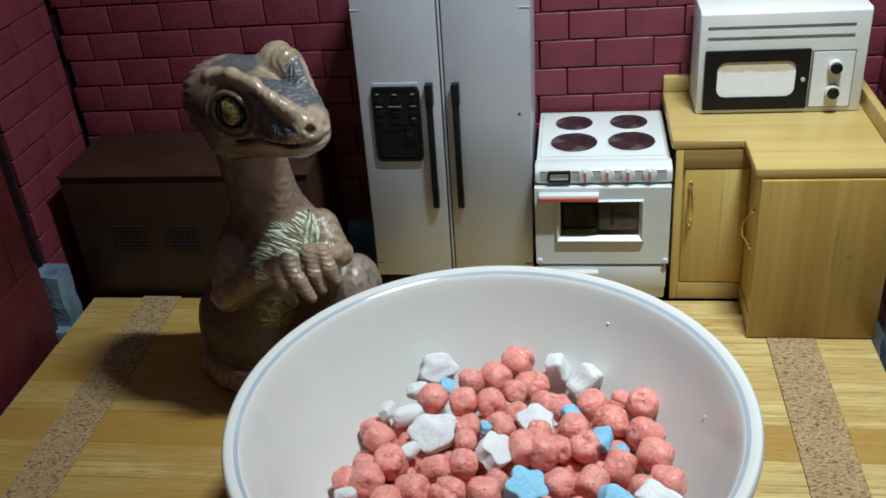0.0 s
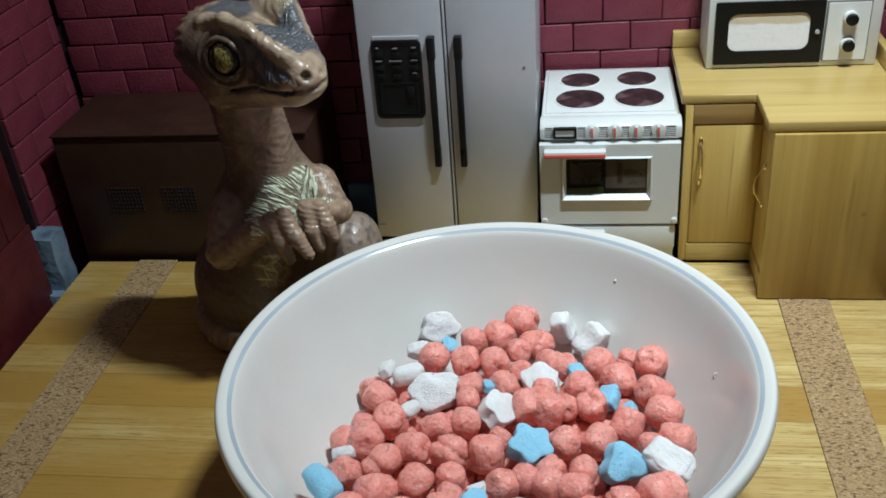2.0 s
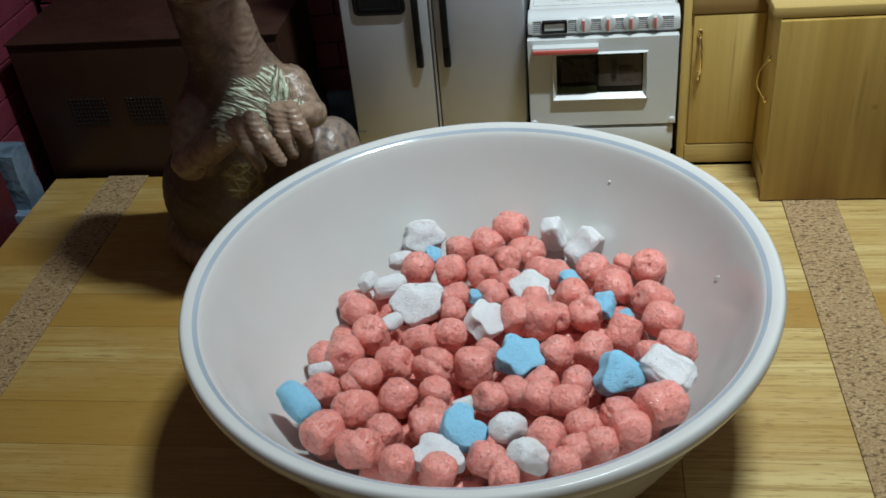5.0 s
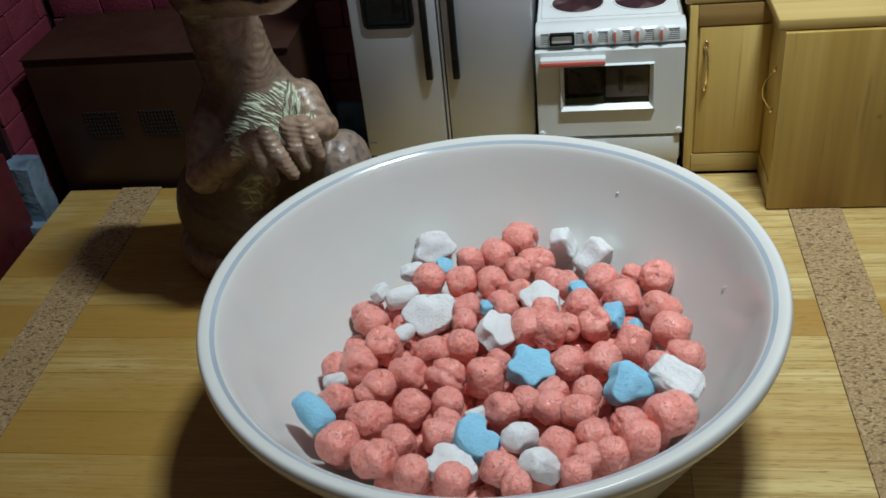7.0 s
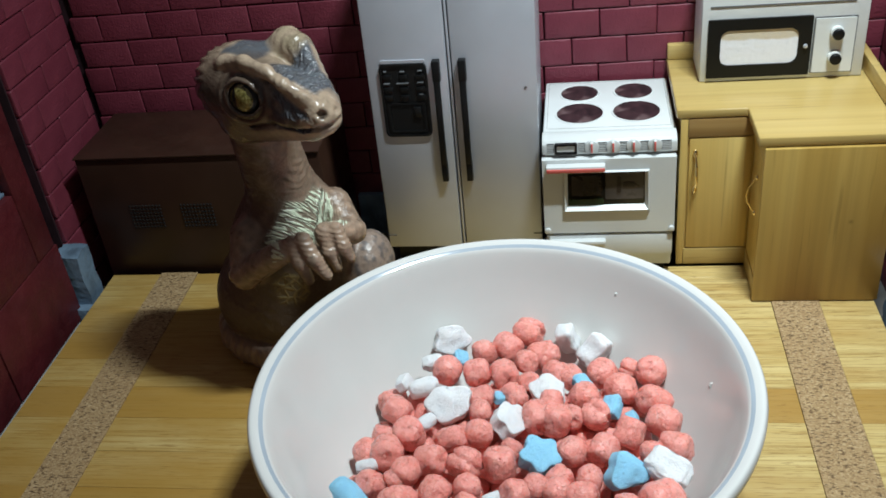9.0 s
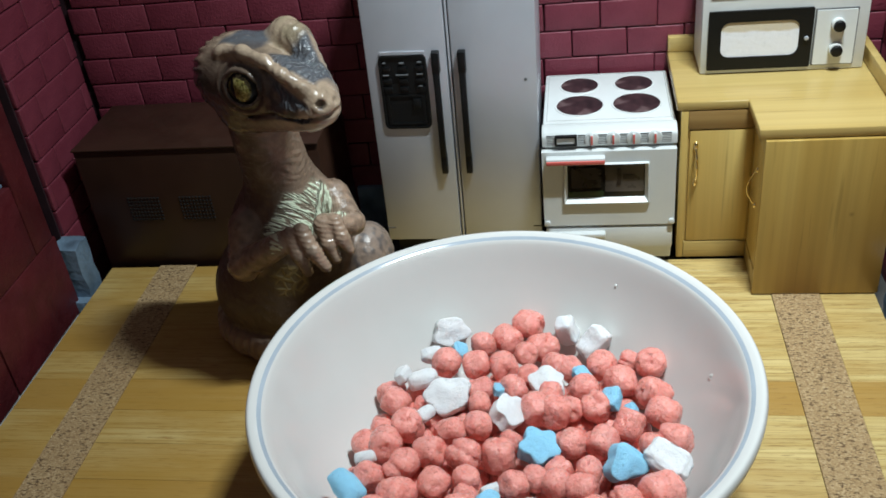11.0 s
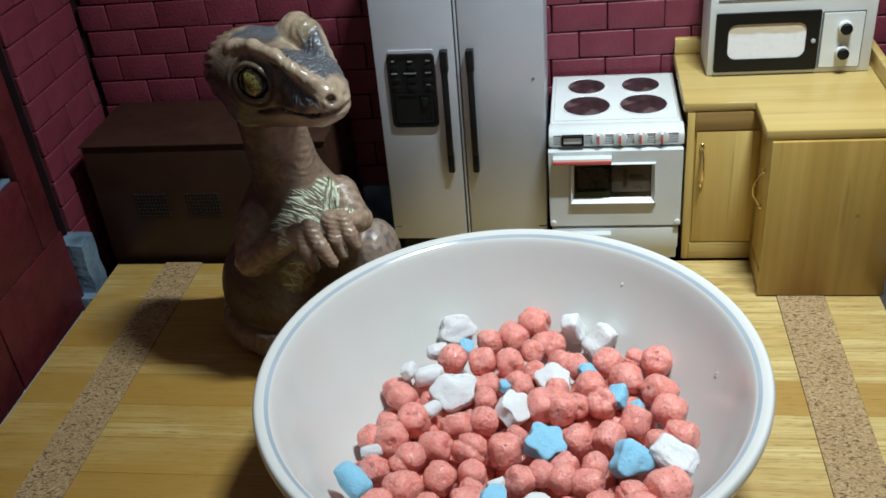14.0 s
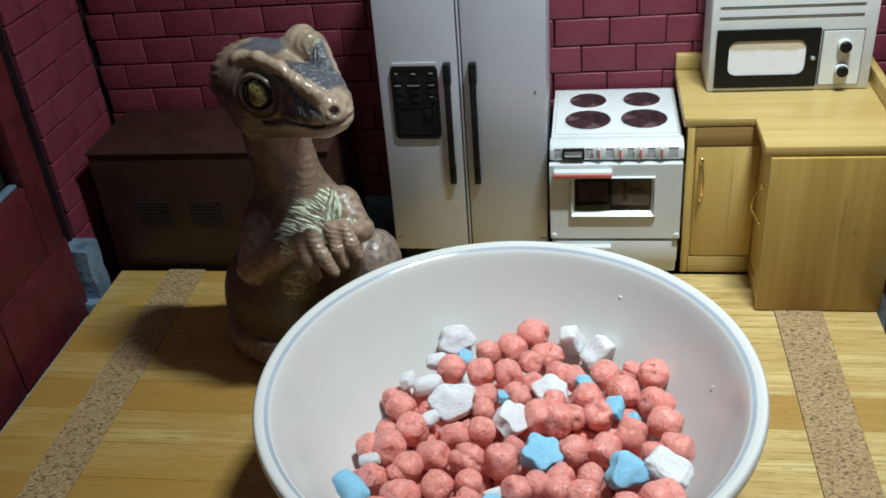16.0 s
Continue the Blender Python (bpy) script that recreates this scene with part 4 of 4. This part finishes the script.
HEAD = (0.82, -0.55, -0.10)
SOFT_FORMS = [  # the big soft forms: body, chest, neck, head
    (egg((-94.5, 94, 24), (32.5, 29, 30)), 8), (egg((-89.5, 88, 50), (25, 21.5, 27)), 9),
    (cap((-88.5, 87, 68), (-90, 79.5, 106), 13.5, 11.5), 10),
    (egg((-91, 73, 125), (17, 14.5, 14), HEAD), 8),
    (cap((-83, 67, 124), (-61, 55, 122.3), 12, 7.8), 6), (cap((-90, 70, 114.5), (-62, 54.5, 117), 9.5, 5.2), 4),
    (cap((-61, 54, 122), (-57, 51.5, 121.6), 6.9, 6.1), 4),
    (cap((-88, 71, 131), (-66, 58, 127), 8.2, 6.0), 5),
    (cap((-72.6, 76.5, 137.8), (-70.0, 74.3, 136.9), 5.7, 5.4), 2.6), (cap((-88, 74, 133.6), (-75, 76, 134.6), 5.0, 4.6), 4), (cap((-67, 73, 136), (-56, 57.5, 124.6), 4.6, 3.0), 3),
    (egg((-69, 53.5, 122), (8, 4.6, 4.4), HEAD), 2),
    (egg((-61, 92, 36), (10.2, 13.5, 14.5)), 4), (egg((-110, 86, 24), (15, 14, 18)), 6),
    (cap((-70, 85, 68), (-63.5, 79, 62), 7.4, 5.6), 3), (cap((-61, 76, 62), (-68.5, 66, 67), 5.2, 4.6), 1.6),
    (cap((-101, 74, 62), (-102.5, 64.5, 51), 8.2, 6.4), 1.4), (cap((-102.5, 64, 51.5), (-83, 58, 65), 6.0, 4.6), 1.2),
]
BROW = [(-99, 70.5, 131, 2.3), (-92, 64.5, 136.4, 2.2), (-82.5, 58.6, 138.8, 2.2), (-74.5, 54.9, 136.6, 2.1), (-68.5, 51.6, 133.2, 2.0), (-62, 49.2, 129.3, 1.9), (-57, 48.6, 125.2, 1.8)]
SOFT_FORMS += [(cap(p[:3], q[:3], p[3], q[3]), 1.8) for p, q in zip(BROW, BROW[1:])]
RING = [(-95 + 29 * math.cos(radians(a)), 95 + 25 * math.sin(radians(a)), 7.5) for a in range(170, 400, 20)]
SOFT_FORMS += [(cap(p, q, 7.5, 7.5), 2.5) for p, q in zip(RING, RING[1:])]
FINGERS = [cap((-79.5, 57.5, 68.5), (-76.5, 54.5, 62), 3.1, 2.84), cap((-76.5, 54.5, 62), (-74.5, 54.5, 54.5), 2.84, 2.06), cap((-75, 57.5, 70), (-70.5, 53.5, 63.5), 3.1, 2.84), cap((-70.5, 53.5, 63.5), (-67, 53.5, 57), 2.84, 2.06),
           cap((-69, 65.5, 68.5), (-67, 61.5, 62), 3.01, 2.67), cap((-67, 61.5, 62), (-65, 61, 55.5), 2.67, 1.98), cap((-64.5, 65.5, 69), (-61.5, 62.5, 63.5), 2.92, 2.58), cap((-61.5, 62.5, 63.5), (-59.5, 62, 59), 2.58, 1.89)]
EYE_AT, EYE_R = (-82.8, 60.6, 127.2), 7.7
MOUTH = [(-95, 64, 116.0), (-89, 60.0, 115.8), (-82.5, 56.8, 116.6), (-73.5, 52.6, 118.8), (-64, 48.4, 118.6), (-56.5, 45.8, 120.0), (-51.6, 48.6, 121.0), (-50.5, 53, 121)]


def raptor(p):
    d = None
    for form, k in SOFT_FORMS:
        d = form(p) if d is None else joined(d, form(p), k / 1000)
    for form in FINGERS:
        d = joined(d, form(p), 0.0012)
    for a, b in zip(MOUTH, MOUTH[1:]):
        d = carved(d, cap(a, b, 0.75, 0.75)(p), 0.0009)
    d = joined(d, egg(EYE_AT, (10.0, 8.3, 9.4), HEAD)(p), 0.0015)
    d = carved(d, egg((EYE_AT[0] - 0.2, EYE_AT[1] - 4.5, EYE_AT[2] + 0.2), (6.0, 6.6, 5.7), HEAD)(p), 0.0010)
    for at in ((-55.8, 46.6, 124.3), (-51.0, 50.0, 124.3)):
        d = carved(d, egg(at, (1.9, 1.5, 1.4), HEAD)(p), 0.0010)
    return np.maximum(d, -p[..., 2])


def net(far, low, high, step):
    """The surface where far() is nought, one vertex to a cell."""
    axes = [np.arange(a, b, step) for a, b in zip(low, high)]
    grid = np.stack(np.meshgrid(*axes, indexing="ij"), -1)
    d = far(grid)
    n = [len(a) - 1 for a in axes]
    total, count = np.zeros((*n, 3)), np.zeros(n)

    def view(a, o):
        return a[o[0]:o[0] + n[0], o[1]:o[1] + n[1], o[2]:o[2] + n[2]]
    corners = [(i, j, k) for i in (0, 1) for j in (0, 1) for k in (0, 1)]
    for a in corners:
        for ax in range(3):
            if a[ax]:
                continue
            b = tuple(v + (i == ax) for i, v in enumerate(a))
            da, db = view(d, a), view(d, b)
            cross = (da < 0) != (db < 0)
            t = np.where(cross, da / np.where(cross, da - db, 1), 0)
            at = np.array(a, float) + t[..., None] * np.eye(3)[ax]
            total += np.where(cross[..., None], at, 0)
            count += cross
    has = count > 0
    ids = np.full(n, -1)
    ids[has] = np.arange(has.sum())
    cells = np.argwhere(has)
    verts = np.array(low) + step * (cells + total[has] / count[has][:, None])
    faces = []
    for ax in range(3):
        u, v = (ax + 1) % 3, (ax + 2) % 3
        one = np.eye(3, dtype=int)
        lo, hi = d[:-1, :-1, :-1], view(d, one[ax])
        flip = (lo < 0) & (hi >= 0)
        for inside, order in ((flip, 1), ((lo >= 0) & (hi < 0), -1)):
            c = np.argwhere(inside)
            c = c[(c[:, u] > 0) & (c[:, v] > 0)]
            quad = [ids[tuple((c - s).T)] for s in (one[u] * 0, one[u], one[u] + one[v], one[v])]
            quad = np.stack(quad[::order], -1)
            faces.append(quad[(quad >= 0).all(1)])
    return verts, np.concatenate(faces)


verts, faces = net(raptor, (-0.142, 0.036, -0.0012), (-0.036, 0.134, 0.150), 0.00070)
me = bpy.data.meshes.new("raptor_figurine")
me.from_pydata(verts.tolist(), [], faces.tolist())
me.update()
normals = np.zeros(len(verts) * 3)
me.vertices.foreach_get("normal", normals)
normals = normals.reshape(-1, 3)


def band(v, lo, hi, soft):
    """1 between lo and hi, fading over soft."""
    return np.clip((v - lo) / soft + 0.5, 0, 1) * np.clip((hi - v) / soft + 0.5, 0, 1)


def near(p, places, r, soft):
    """1 within r millimetres of a line of places."""
    d = np.min([cap(a, b, r, r)(p) for a, b in zip(places, places[1:])], axis=0) * 1000
    return np.clip(0.5 - d / soft, 0, 1)


wob = np.array([noise.noise(Vector(v) * 160) for v in verts])
fine = np.array([noise.noise(Vector(v) * 420) for v in verts])
x, y, z = (verts * 1000).T
# neck folds, knuckle rings, body creases
neck = band(z, 72, 104, 8) * band(y, 50, 120, 6)
fold = neck * (0.20 * np.sin(z * 2.4 + 9 * wob + 0.12 * x) * (0.6 + 1.2 * fine) + 0.25 * fine)
paw = near(verts, [(-79.5, 57.5, 68.5), (-74.5, 54.5, 54.5)], 4.6, 1) + near(verts, [(-75, 57.5, 70), (-67, 53.5, 57)], 4.6, 1) + near(verts, [(-69, 65.5, 68.5), (-65, 61, 55.5)], 4.4, 1) + near(verts, [(-64.5, 65.5, 69), (-59.5, 62, 59)], 4.2, 1)
paw = np.clip(paw, 0, 1)
fold += paw * 0.20 * np.sin(z * 4.0 + 0.8 * x)
base = band(z, -2, 13, 3)
fold += base * 0.35 * np.sin(np.arctan2(y - 92, x + 97) * 46)
face = band(z, 106, 150, 4)
along_back = (x + 91) * 0.82 - (y - 73) * 0.55
across_back = (x + 91) * 0.55 + (y - 73) * 0.82 + 0.8 * (z - 125)
fold += (1 - neck) * (1 - paw) * (1 - 0.5 * face) * 0.22 * fine
fold += face * band(x, -75, -45, 6) * band(normals[:, 2], 0.2, 2, 0.3) * 0.22 * np.sin(1.7 * (x * 0.84 - y * 0.55) + 5 * wob)
fold += band(along_back, -40, -4, 6) * face * 0.38 * np.sin(1.5 * across_back + 3 * wob)
fold -= face * 0.5 * near(verts, [(p[0] - 1, p[1] - 2.5, p[2] - 3.6) for p in BROW[2:]], 0.8, 1.2)
# lids round the eye
gaze = np.array((-0.24, -0.96, 0.10))
off_eye = verts * 1000 - np.array(EYE_AT)
lid = np.linalg.norm(off_eye - (off_eye @ gaze)[:, None] * gaze, axis=1)
lids = (0.50 * np.exp(-((lid - 6.4) / 0.7) ** 2) - 0.45 * np.exp(-((lid - 7.9) / 0.6) ** 2) + 0.40 * np.exp(-((lid - 9.2) / 0.8) ** 2)) * (off_eye @ gaze > 0)
fold += lids
verts = verts + normals * (fold / 1000)[:, None]
verts[:, 2] = np.maximum(verts[:, 2], 0.0)
me.vertices.foreach_set("co", verts.ravel())

# pigment: brown body, tan head, slate crown and mask, cream throat, paler arms and thigh
brown, skin, tan, slate, black = (np.array(c) for c in ((0.106, 0.071, 0.050), (0.345, 0.236, 0.165), (0.385, 0.285, 0.200), (0.085, 0.092, 0.105), (0.012, 0.010, 0.009)))
tone = np.repeat(brown[None], len(verts), 0)


def blend(mask, colour):
    global tone
    tone = tone + np.clip(mask, 0, 1)[:, None] * (colour - tone)


def patch(u, v, corners, soft):
    """1 inside a patch with these corners, fading over soft."""
    inside, edge = np.zeros(len(u), bool), np.full(len(u), 1e9)
    for (a, b), (c, e) in zip(corners, corners[1:] + corners[:1]):
        cross = (b > v) != (e > v)
        inside ^= cross & (u < (c - a) * (v - b) / ((e - b) or 1e-9) + a)
        k = np.clip(((u - a) * (c - a) + (v - b) * (e - b)) / ((c - a) ** 2 + (e - b) ** 2), 0, 1)
        edge = np.minimum(edge, np.hypot(u - a - k * (c - a), v - b - k * (e - b)))
    return np.clip(0.5 + np.where(inside, edge, -edge) / soft, 0, 1)


ahead = np.array(HEAD) / np.linalg.norm(HEAD)
along = (verts * 1000 - np.array((-91, 73, 125))) @ ahead
across = (verts * 1000 - np.array((-91, 73, 125))) @ np.array((-0.55, -0.82, 0))
front = np.clip((normals @ np.array((0.1, -0.85, 0.4)) + 0.1) / 0.3, 0, 1)
head = np.clip((z - 106 - 2 * wob) / 4, 0, 1)
# paler towards +x: the lamp-lit side put into the pigment
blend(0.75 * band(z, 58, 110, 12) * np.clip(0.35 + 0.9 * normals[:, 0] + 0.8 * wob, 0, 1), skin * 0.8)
arm = near(verts, [(-69, 85, 68), (-62.5, 79, 62), (-61, 76, 62), (-68.5, 66, 67)], 8.6, 2.5) + 0.8 * near(verts, [(-101, 74, 62), (-102.5, 64.5, 51)], 8.8, 2) + 0.9 * near(verts, [(-102.5, 64, 51.5), (-83, 58, 65)], 6.8, 2)
blend(arm, skin * (0.95 + 0.5 * fine[:, None]))
blend(paw * 0.9, skin * 1.05)
thigh = near(verts, [(-60, 92, 44), (-58, 88, 36)], 15, 3) * (1 - paw) * band(z, 15, 56, 4)
blend(0.9 * thigh, np.array((0.32, 0.235, 0.185)))
blend(0.65 * thigh * np.clip(3.2 * fine * band(wob, -0.1, 1, 0.4) - 0.1, 0, 1), slate * 0.8)
blend(0.9 * base, skin * 0.85)
# head
hump = near(verts, [(-72.6, 76.5, 137.8), (-70.0, 74.3, 136.9)], 6.8, 2)
ridge = near(verts, [p[:3] for p in BROW], 3.5, 1.2)
blend(head * np.clip((z - 110 + 0.30 * along) / 14, 0, 1), tan)
# brown rear, deepened off the upward faces with shade put into the pigment
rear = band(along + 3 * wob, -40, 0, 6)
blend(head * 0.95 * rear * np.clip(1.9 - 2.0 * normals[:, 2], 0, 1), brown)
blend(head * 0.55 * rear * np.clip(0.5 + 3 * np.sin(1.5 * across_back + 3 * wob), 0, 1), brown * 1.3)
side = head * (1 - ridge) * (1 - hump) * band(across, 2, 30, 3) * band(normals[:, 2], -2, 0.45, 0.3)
blend(side * 0.93 * band(along + 2 * wob, -14, 36, 3) * band(z, 117.5, 150, 1.5), slate * 0.36)
blend(side * 0.5 * np.clip(4 * fine, 0, 1) * band(along, 14, 34, 4) * band(z, 118, 128, 2), skin)
# brown lower cheek, deepened for the shaded half of the face
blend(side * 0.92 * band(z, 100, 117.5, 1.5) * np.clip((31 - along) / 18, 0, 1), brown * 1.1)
top = (1 - hump) * (1 - ridge) * head
blend(top * band(normals[:, 2], 0.45, 2, 0.15) * band(across + 2.5 * wob, -14, 9, 2) * band(along + 3 * wob, 0, 12, 2), slate)
muzzle = top * band(normals[:, 2], 0.1, 2, 0.15) * band(across + 1.5 * wob - 0.25 * (along - 20), -14, 5.5, 1.5) * band(along + 3 * wob, 18.5, 40, 2)
blend(muzzle, slate)
blend(0.6 * hump * np.clip(0.2 + 3 * wob, 0, 1), np.array((0.24, 0.20, 0.12)))
blend(hump * band(normals @ ahead, 0.55, 2, 0.2) * band(z, 120, 139, 2), slate)
blend(0.85 * (1 - ridge) * near(verts, [EYE_AT, (-90, 63, 125)], 12.5, 5), brown * 0.8)
blend(0.75 * (1 - ridge) * near(verts, [EYE_AT, (-82.5, 59.4, 127)], 9.6, 3.5), black * 2.4)
# lid crests lightened: their highlight put into the pigment
blend(0.35 * np.clip(lids * 2.2, 0, 1), skin * 0.6)
blend(0.8 * near(verts, MOUTH, 0.45, 0.7), black)
blend(near(verts, [(-55.8, 46.6, 124.3), (-55.7, 46.6, 124.3)], 1.5, 0.7), black)
# cream strokes that run down to the middle of the throat
u = 4.5 * (x + 80) + 1.2 * (y - 68) - 0.7 * (z - 66) - 24
v = 2.4 * (y - 68) + 4.0 * (z - 66) + 24
cream = patch(u, v, [(-98, -26), (-86, 20), (-64, 42), (-46, 80), (-12, 80), (4, 108), (26, 100), (46, 68), (64, 42), (40, 34), (12, 34), (0, -14), (-48, -14), (-84, -34)], 7.0) * front * (1 - paw) * (1 - np.clip(arm - thigh, 0, 1) * band(u, -200, -70, 6))
cream = cream * (1 - 0.8 * near(verts, [(-69, 85, 68), (-62.5, 79, 62)], 8.2, 1.5) * band(u, 36, 200, 8))
off = u - 0.2 * v
stroke = np.where(off < 0, (v + 0.68 * off + 0.0034 * off * off) / 8.5, 0.35 + off / 8.0 + 0.02 * v)
lengthwise = np.where(off < 0, off, v + 300)
net_mask = patch(u, v, [(-74, -66), (-48, -46), (-12, -56), (-8, -84), (-20, -104), (-60, -104)], 8.0) * front * (1 - paw) * (1 - np.clip(arm, 0, 1))
colours = me.color_attributes.new("pigment", "FLOAT_COLOR", "POINT")
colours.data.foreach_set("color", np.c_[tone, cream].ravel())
feather = me.attributes.new("feather", "FLOAT_VECTOR", "POINT")
feather.data.foreach_set("vector", np.c_[stroke * 0.95, lengthwise / 46, 0 * stroke].ravel())
lines = me.color_attributes.new("strokes", "FLOAT_COLOR", "POINT")
lines.data.foreach_set("color", np.c_[stroke, net_mask, muzzle, np.clip(head + 0.9 * paw + 0.5 * arm + 0.35 * thigh + cream, 0, 1)].ravel())


def glossy_hide():
    n = Nodes("glossy_painted_figurine")

    def sums(how, a, b):
        m = n.t.nodes.new("ShaderNodeMath")
        m.operation = how
        for socket, value in zip(m.inputs, (a, b)):
            if isinstance(value, (int, float)):
                socket.default_value = value
            else:
                n.t.links.new(value, socket)
        return m.outputs[0]
    paint = n.t.nodes.new("ShaderNodeAttribute")
    paint.attribute_name = "pigment"
    extra = n.t.nodes.new("ShaderNodeAttribute")
    extra.attribute_name = "strokes"
    split = n.node("ShaderNodeSeparateColor", [("Color", extra.outputs["Color"])]).outputs
    tone = n.mix(n.level(n.noise(330.0, 4), 0.4, 0.75, 0, 0.4), paint.outputs["Color"], (0.05, 0.035, 0.027))
    tone = n.mix(n.level(n.noise(900.0, 3), 0.6, 0.75, 0, 0.35), tone, (0.30, 0.23, 0.175))
    # cream strokes, split and broken unevenly
    plume = n.t.nodes.new("ShaderNodeAttribute")
    plume.attribute_name = "feather"
    sway = n.level(n.noise(0.7, 2, 0.5, plume.outputs["Vector"]), 0.2, 0.8, -1.3, 1.3)
    phase = sums("ADD", sums("MULTIPLY", split[0], 0.62), sway)
    wave = sums("SINE", sums("MULTIPLY", phase, 6.2832), 0.0)
    wave = sums("ADD", wave, n.level(n.noise(1.6, 3, 0.6, plume.outputs["Vector"]), 0.25, 0.75, -1.5, 1.5))
    ends = sums("ADD", wave, n.level(paint.outputs["Alpha"], 0, 1, -2.2, 0.15))
    lit = sums("MULTIPLY", n.level(paint.outputs["Alpha"], 0.0, 0.4), n.level(ends, -0.35, 0.25, 0.10, 1.0))
    tone = n.mix(lit, tone, (0.74, 0.80, 0.60))
    cells = n.node("ShaderNodeTexVoronoi", [("Vector", n.coord)], Scale=290.0)
    cells.feature = "DISTANCE_TO_EDGE"
    web = n.level(cells.outputs["Distance"], 0.05, 0.16, 1.0, 0.0)
    tone = n.mix(sums("MULTIPLY", split[1], n.level(web, 0, 1, 0.35, 0.9)), tone, (0.30, 0.225, 0.09))
    creases = n.node("ShaderNodeTexWave", [("Vector", n.node("ShaderNodeMapping", [("Vector", n.coord)], Rotation=(0.2, 0.3, 0.9)).outputs[0])], Scale=190.0, Distortion=11.0, Detail=3.0, Detail_Scale=1.2)
    bump = n.mix(0.5, n.noise(420.0, 4), n.noise(1200.0, 3))
    bump = sums("ADD", bump, sums("MULTIPLY", sums("MULTIPLY", split[2], 1.1), creases.outputs["Fac"]))
    bump = sums("ADD", bump, sums("MULTIPLY", sums("MULTIPLY", paint.outputs["Alpha"], 0.7), wave))
    bump = sums("ADD", bump, sums("MULTIPLY", sums("MULTIPLY", split[1], 0.9), web))
    gloss = extra.outputs["Alpha"]
    rough = sums("ADD", n.level(n.noise(240.0), 0.3, 0.7, 0.12, 0.27), n.level(gloss, 0, 1, 0.22, 0.0))
    return n.done(tone, rough, 0, bump, 0.00035, n.level(gloss, 0, 1, 0.0, 0.25))


def eye_paint():
    n = Nodes("yellow_painted_eye")
    tone = n.ramp(n.noise(1000.0, 5, 0.75), [(0.36, (0.03, 0.026, 0.006)), (0.48, (0.15, 0.125, 0.03)), (0.62, (0.33, 0.29, 0.11))])
    return n.done(tone, 0.12, 0, n.noise(900.0, 4), 0.0002, 0.8)


for m in (glossy_hide(), eye_paint(), BLACK_PLASTIC):
    me.materials.append(m)
bm = bmesh.new()
bm.from_mesh(me)
first = len(bm.faces)
turn = Vector((-0.24, -0.96, 0.10)).to_track_quat("Z", "Y").to_matrix().to_4x4()
bmesh.ops.create_uvsphere(bm, u_segments=72, v_segments=48, radius=EYE_R / 1000, matrix=Matrix.Translation([c / 1000 for c in EYE_AT]) @ turn)
bm.faces.ensure_lookup_table()
for f in bm.faces[first:]:
    q = turn.to_3x3().inverted() @ (f.calc_center_median() - Vector([c / 1000 for c in EYE_AT])) * 1000
    flat = math.hypot(q.x, q.y)
    f.material_index = 1 if math.hypot(q.x / 0.95, q.y) < 4.5 and q.z > 0 and abs(q.x + 2.4) > 0.8 * (1 - (q.y / 4.8) ** 2) else 2
bm.to_mesh(me)
bm.free()
me.polygons.foreach_set("use_smooth", [True] * len(me.polygons))
tagged(new("raptor_figurine", me), "glossy brown dinosaur figurine with a tan head and yellow eye", "figurine")

# ---- bricks of the walls ----


def brick_mesh(length, height, seed):
    """A brick front with softly broken edges, lying in x and z, its face towards -y."""
    bm = box(-length / 2, length / 2, -0.0013, 0.0013, -height / 2, height / 2, 0.0006, 3)
    for v in bm.verts:
        v.co += Vector((noisy(v.co, 260, 0.0005, seed), noisy(v.co, 300, 0.0003, seed + 3), noisy(v.co, 260, 0.0005, seed + 6)))
    return link_mesh("brick", bm, BRICK, 50)


JOINT = 0.0005
FULL = [brick_mesh(BRICK_LONG - 0.0012 - JOINT, COURSE - JOINT, s) for s in range(6)]
cut = {}


def lay_bricks(wall, at, turn, length, phase, low, high, base, rise=0.0, lean=0.0):
    """Courses of bricks along a wall face from at; bricks at the ends are cut. rise: how the courses climb along the wall; lean: how the joints lean."""
    pitch = BRICK_LONG - 0.0012
    k = 0
    z = base
    while z < high:
        if z + COURSE > low:
            start = phase + (pitch / 2 if k % 2 else 0.0) + lean * (z - 0.06)
            i = -2
            while start + i * pitch < length:
                a, b = max(0.0, start + i * pitch), min(length, start + (i + 1) * pitch)
                if b - a > 0.003:
                    if b - a > pitch - 0.0005:
                        mesh = FULL[(i * 7 + k * 3) % 6]
                    else:
                        key = round((b - a) * 2000)
                        if key not in cut:
                            cut[key] = brick_mesh(b - a - JOINT, COURSE - JOINT, key)
                        mesh = cut[key]
                    ob = new("brick", mesh)
                    ob.parent = wall
                    ob.matrix_world = at @ pose(0, 0, 0, 0, 0, turn) @ pose((a + b) / 2, 0, z + COURSE / 2 + rise * (a + b) / 2, 0, -math.degrees(rise), 0)
                i += 1
        z += COURSE
        k += 1


COURSE_BASE = 0.0723 - 7 * COURSE
lay_bricks(wall_back, pose(LEFT_X, BACK_Y + 0.0004, 0), 0, RIGHT_X - LEFT_X, 0.0260, -0.014, 0.19, COURSE_BASE, 0.0118, 0.035)
lay_bricks(wall_left, pose(LEFT_X - 0.0004, 0.1315, 0), 90, 0.0605, 0.0036, -0.014, 0.19, 0.0760 - 7 * COURSE)
lay_bricks(wall_right, pose(RIGHT_X + 0.0004, 0.1945, 0), -90, 0.1345, 0.0060, -0.014, 0.19, COURSE_BASE + 0.0045)
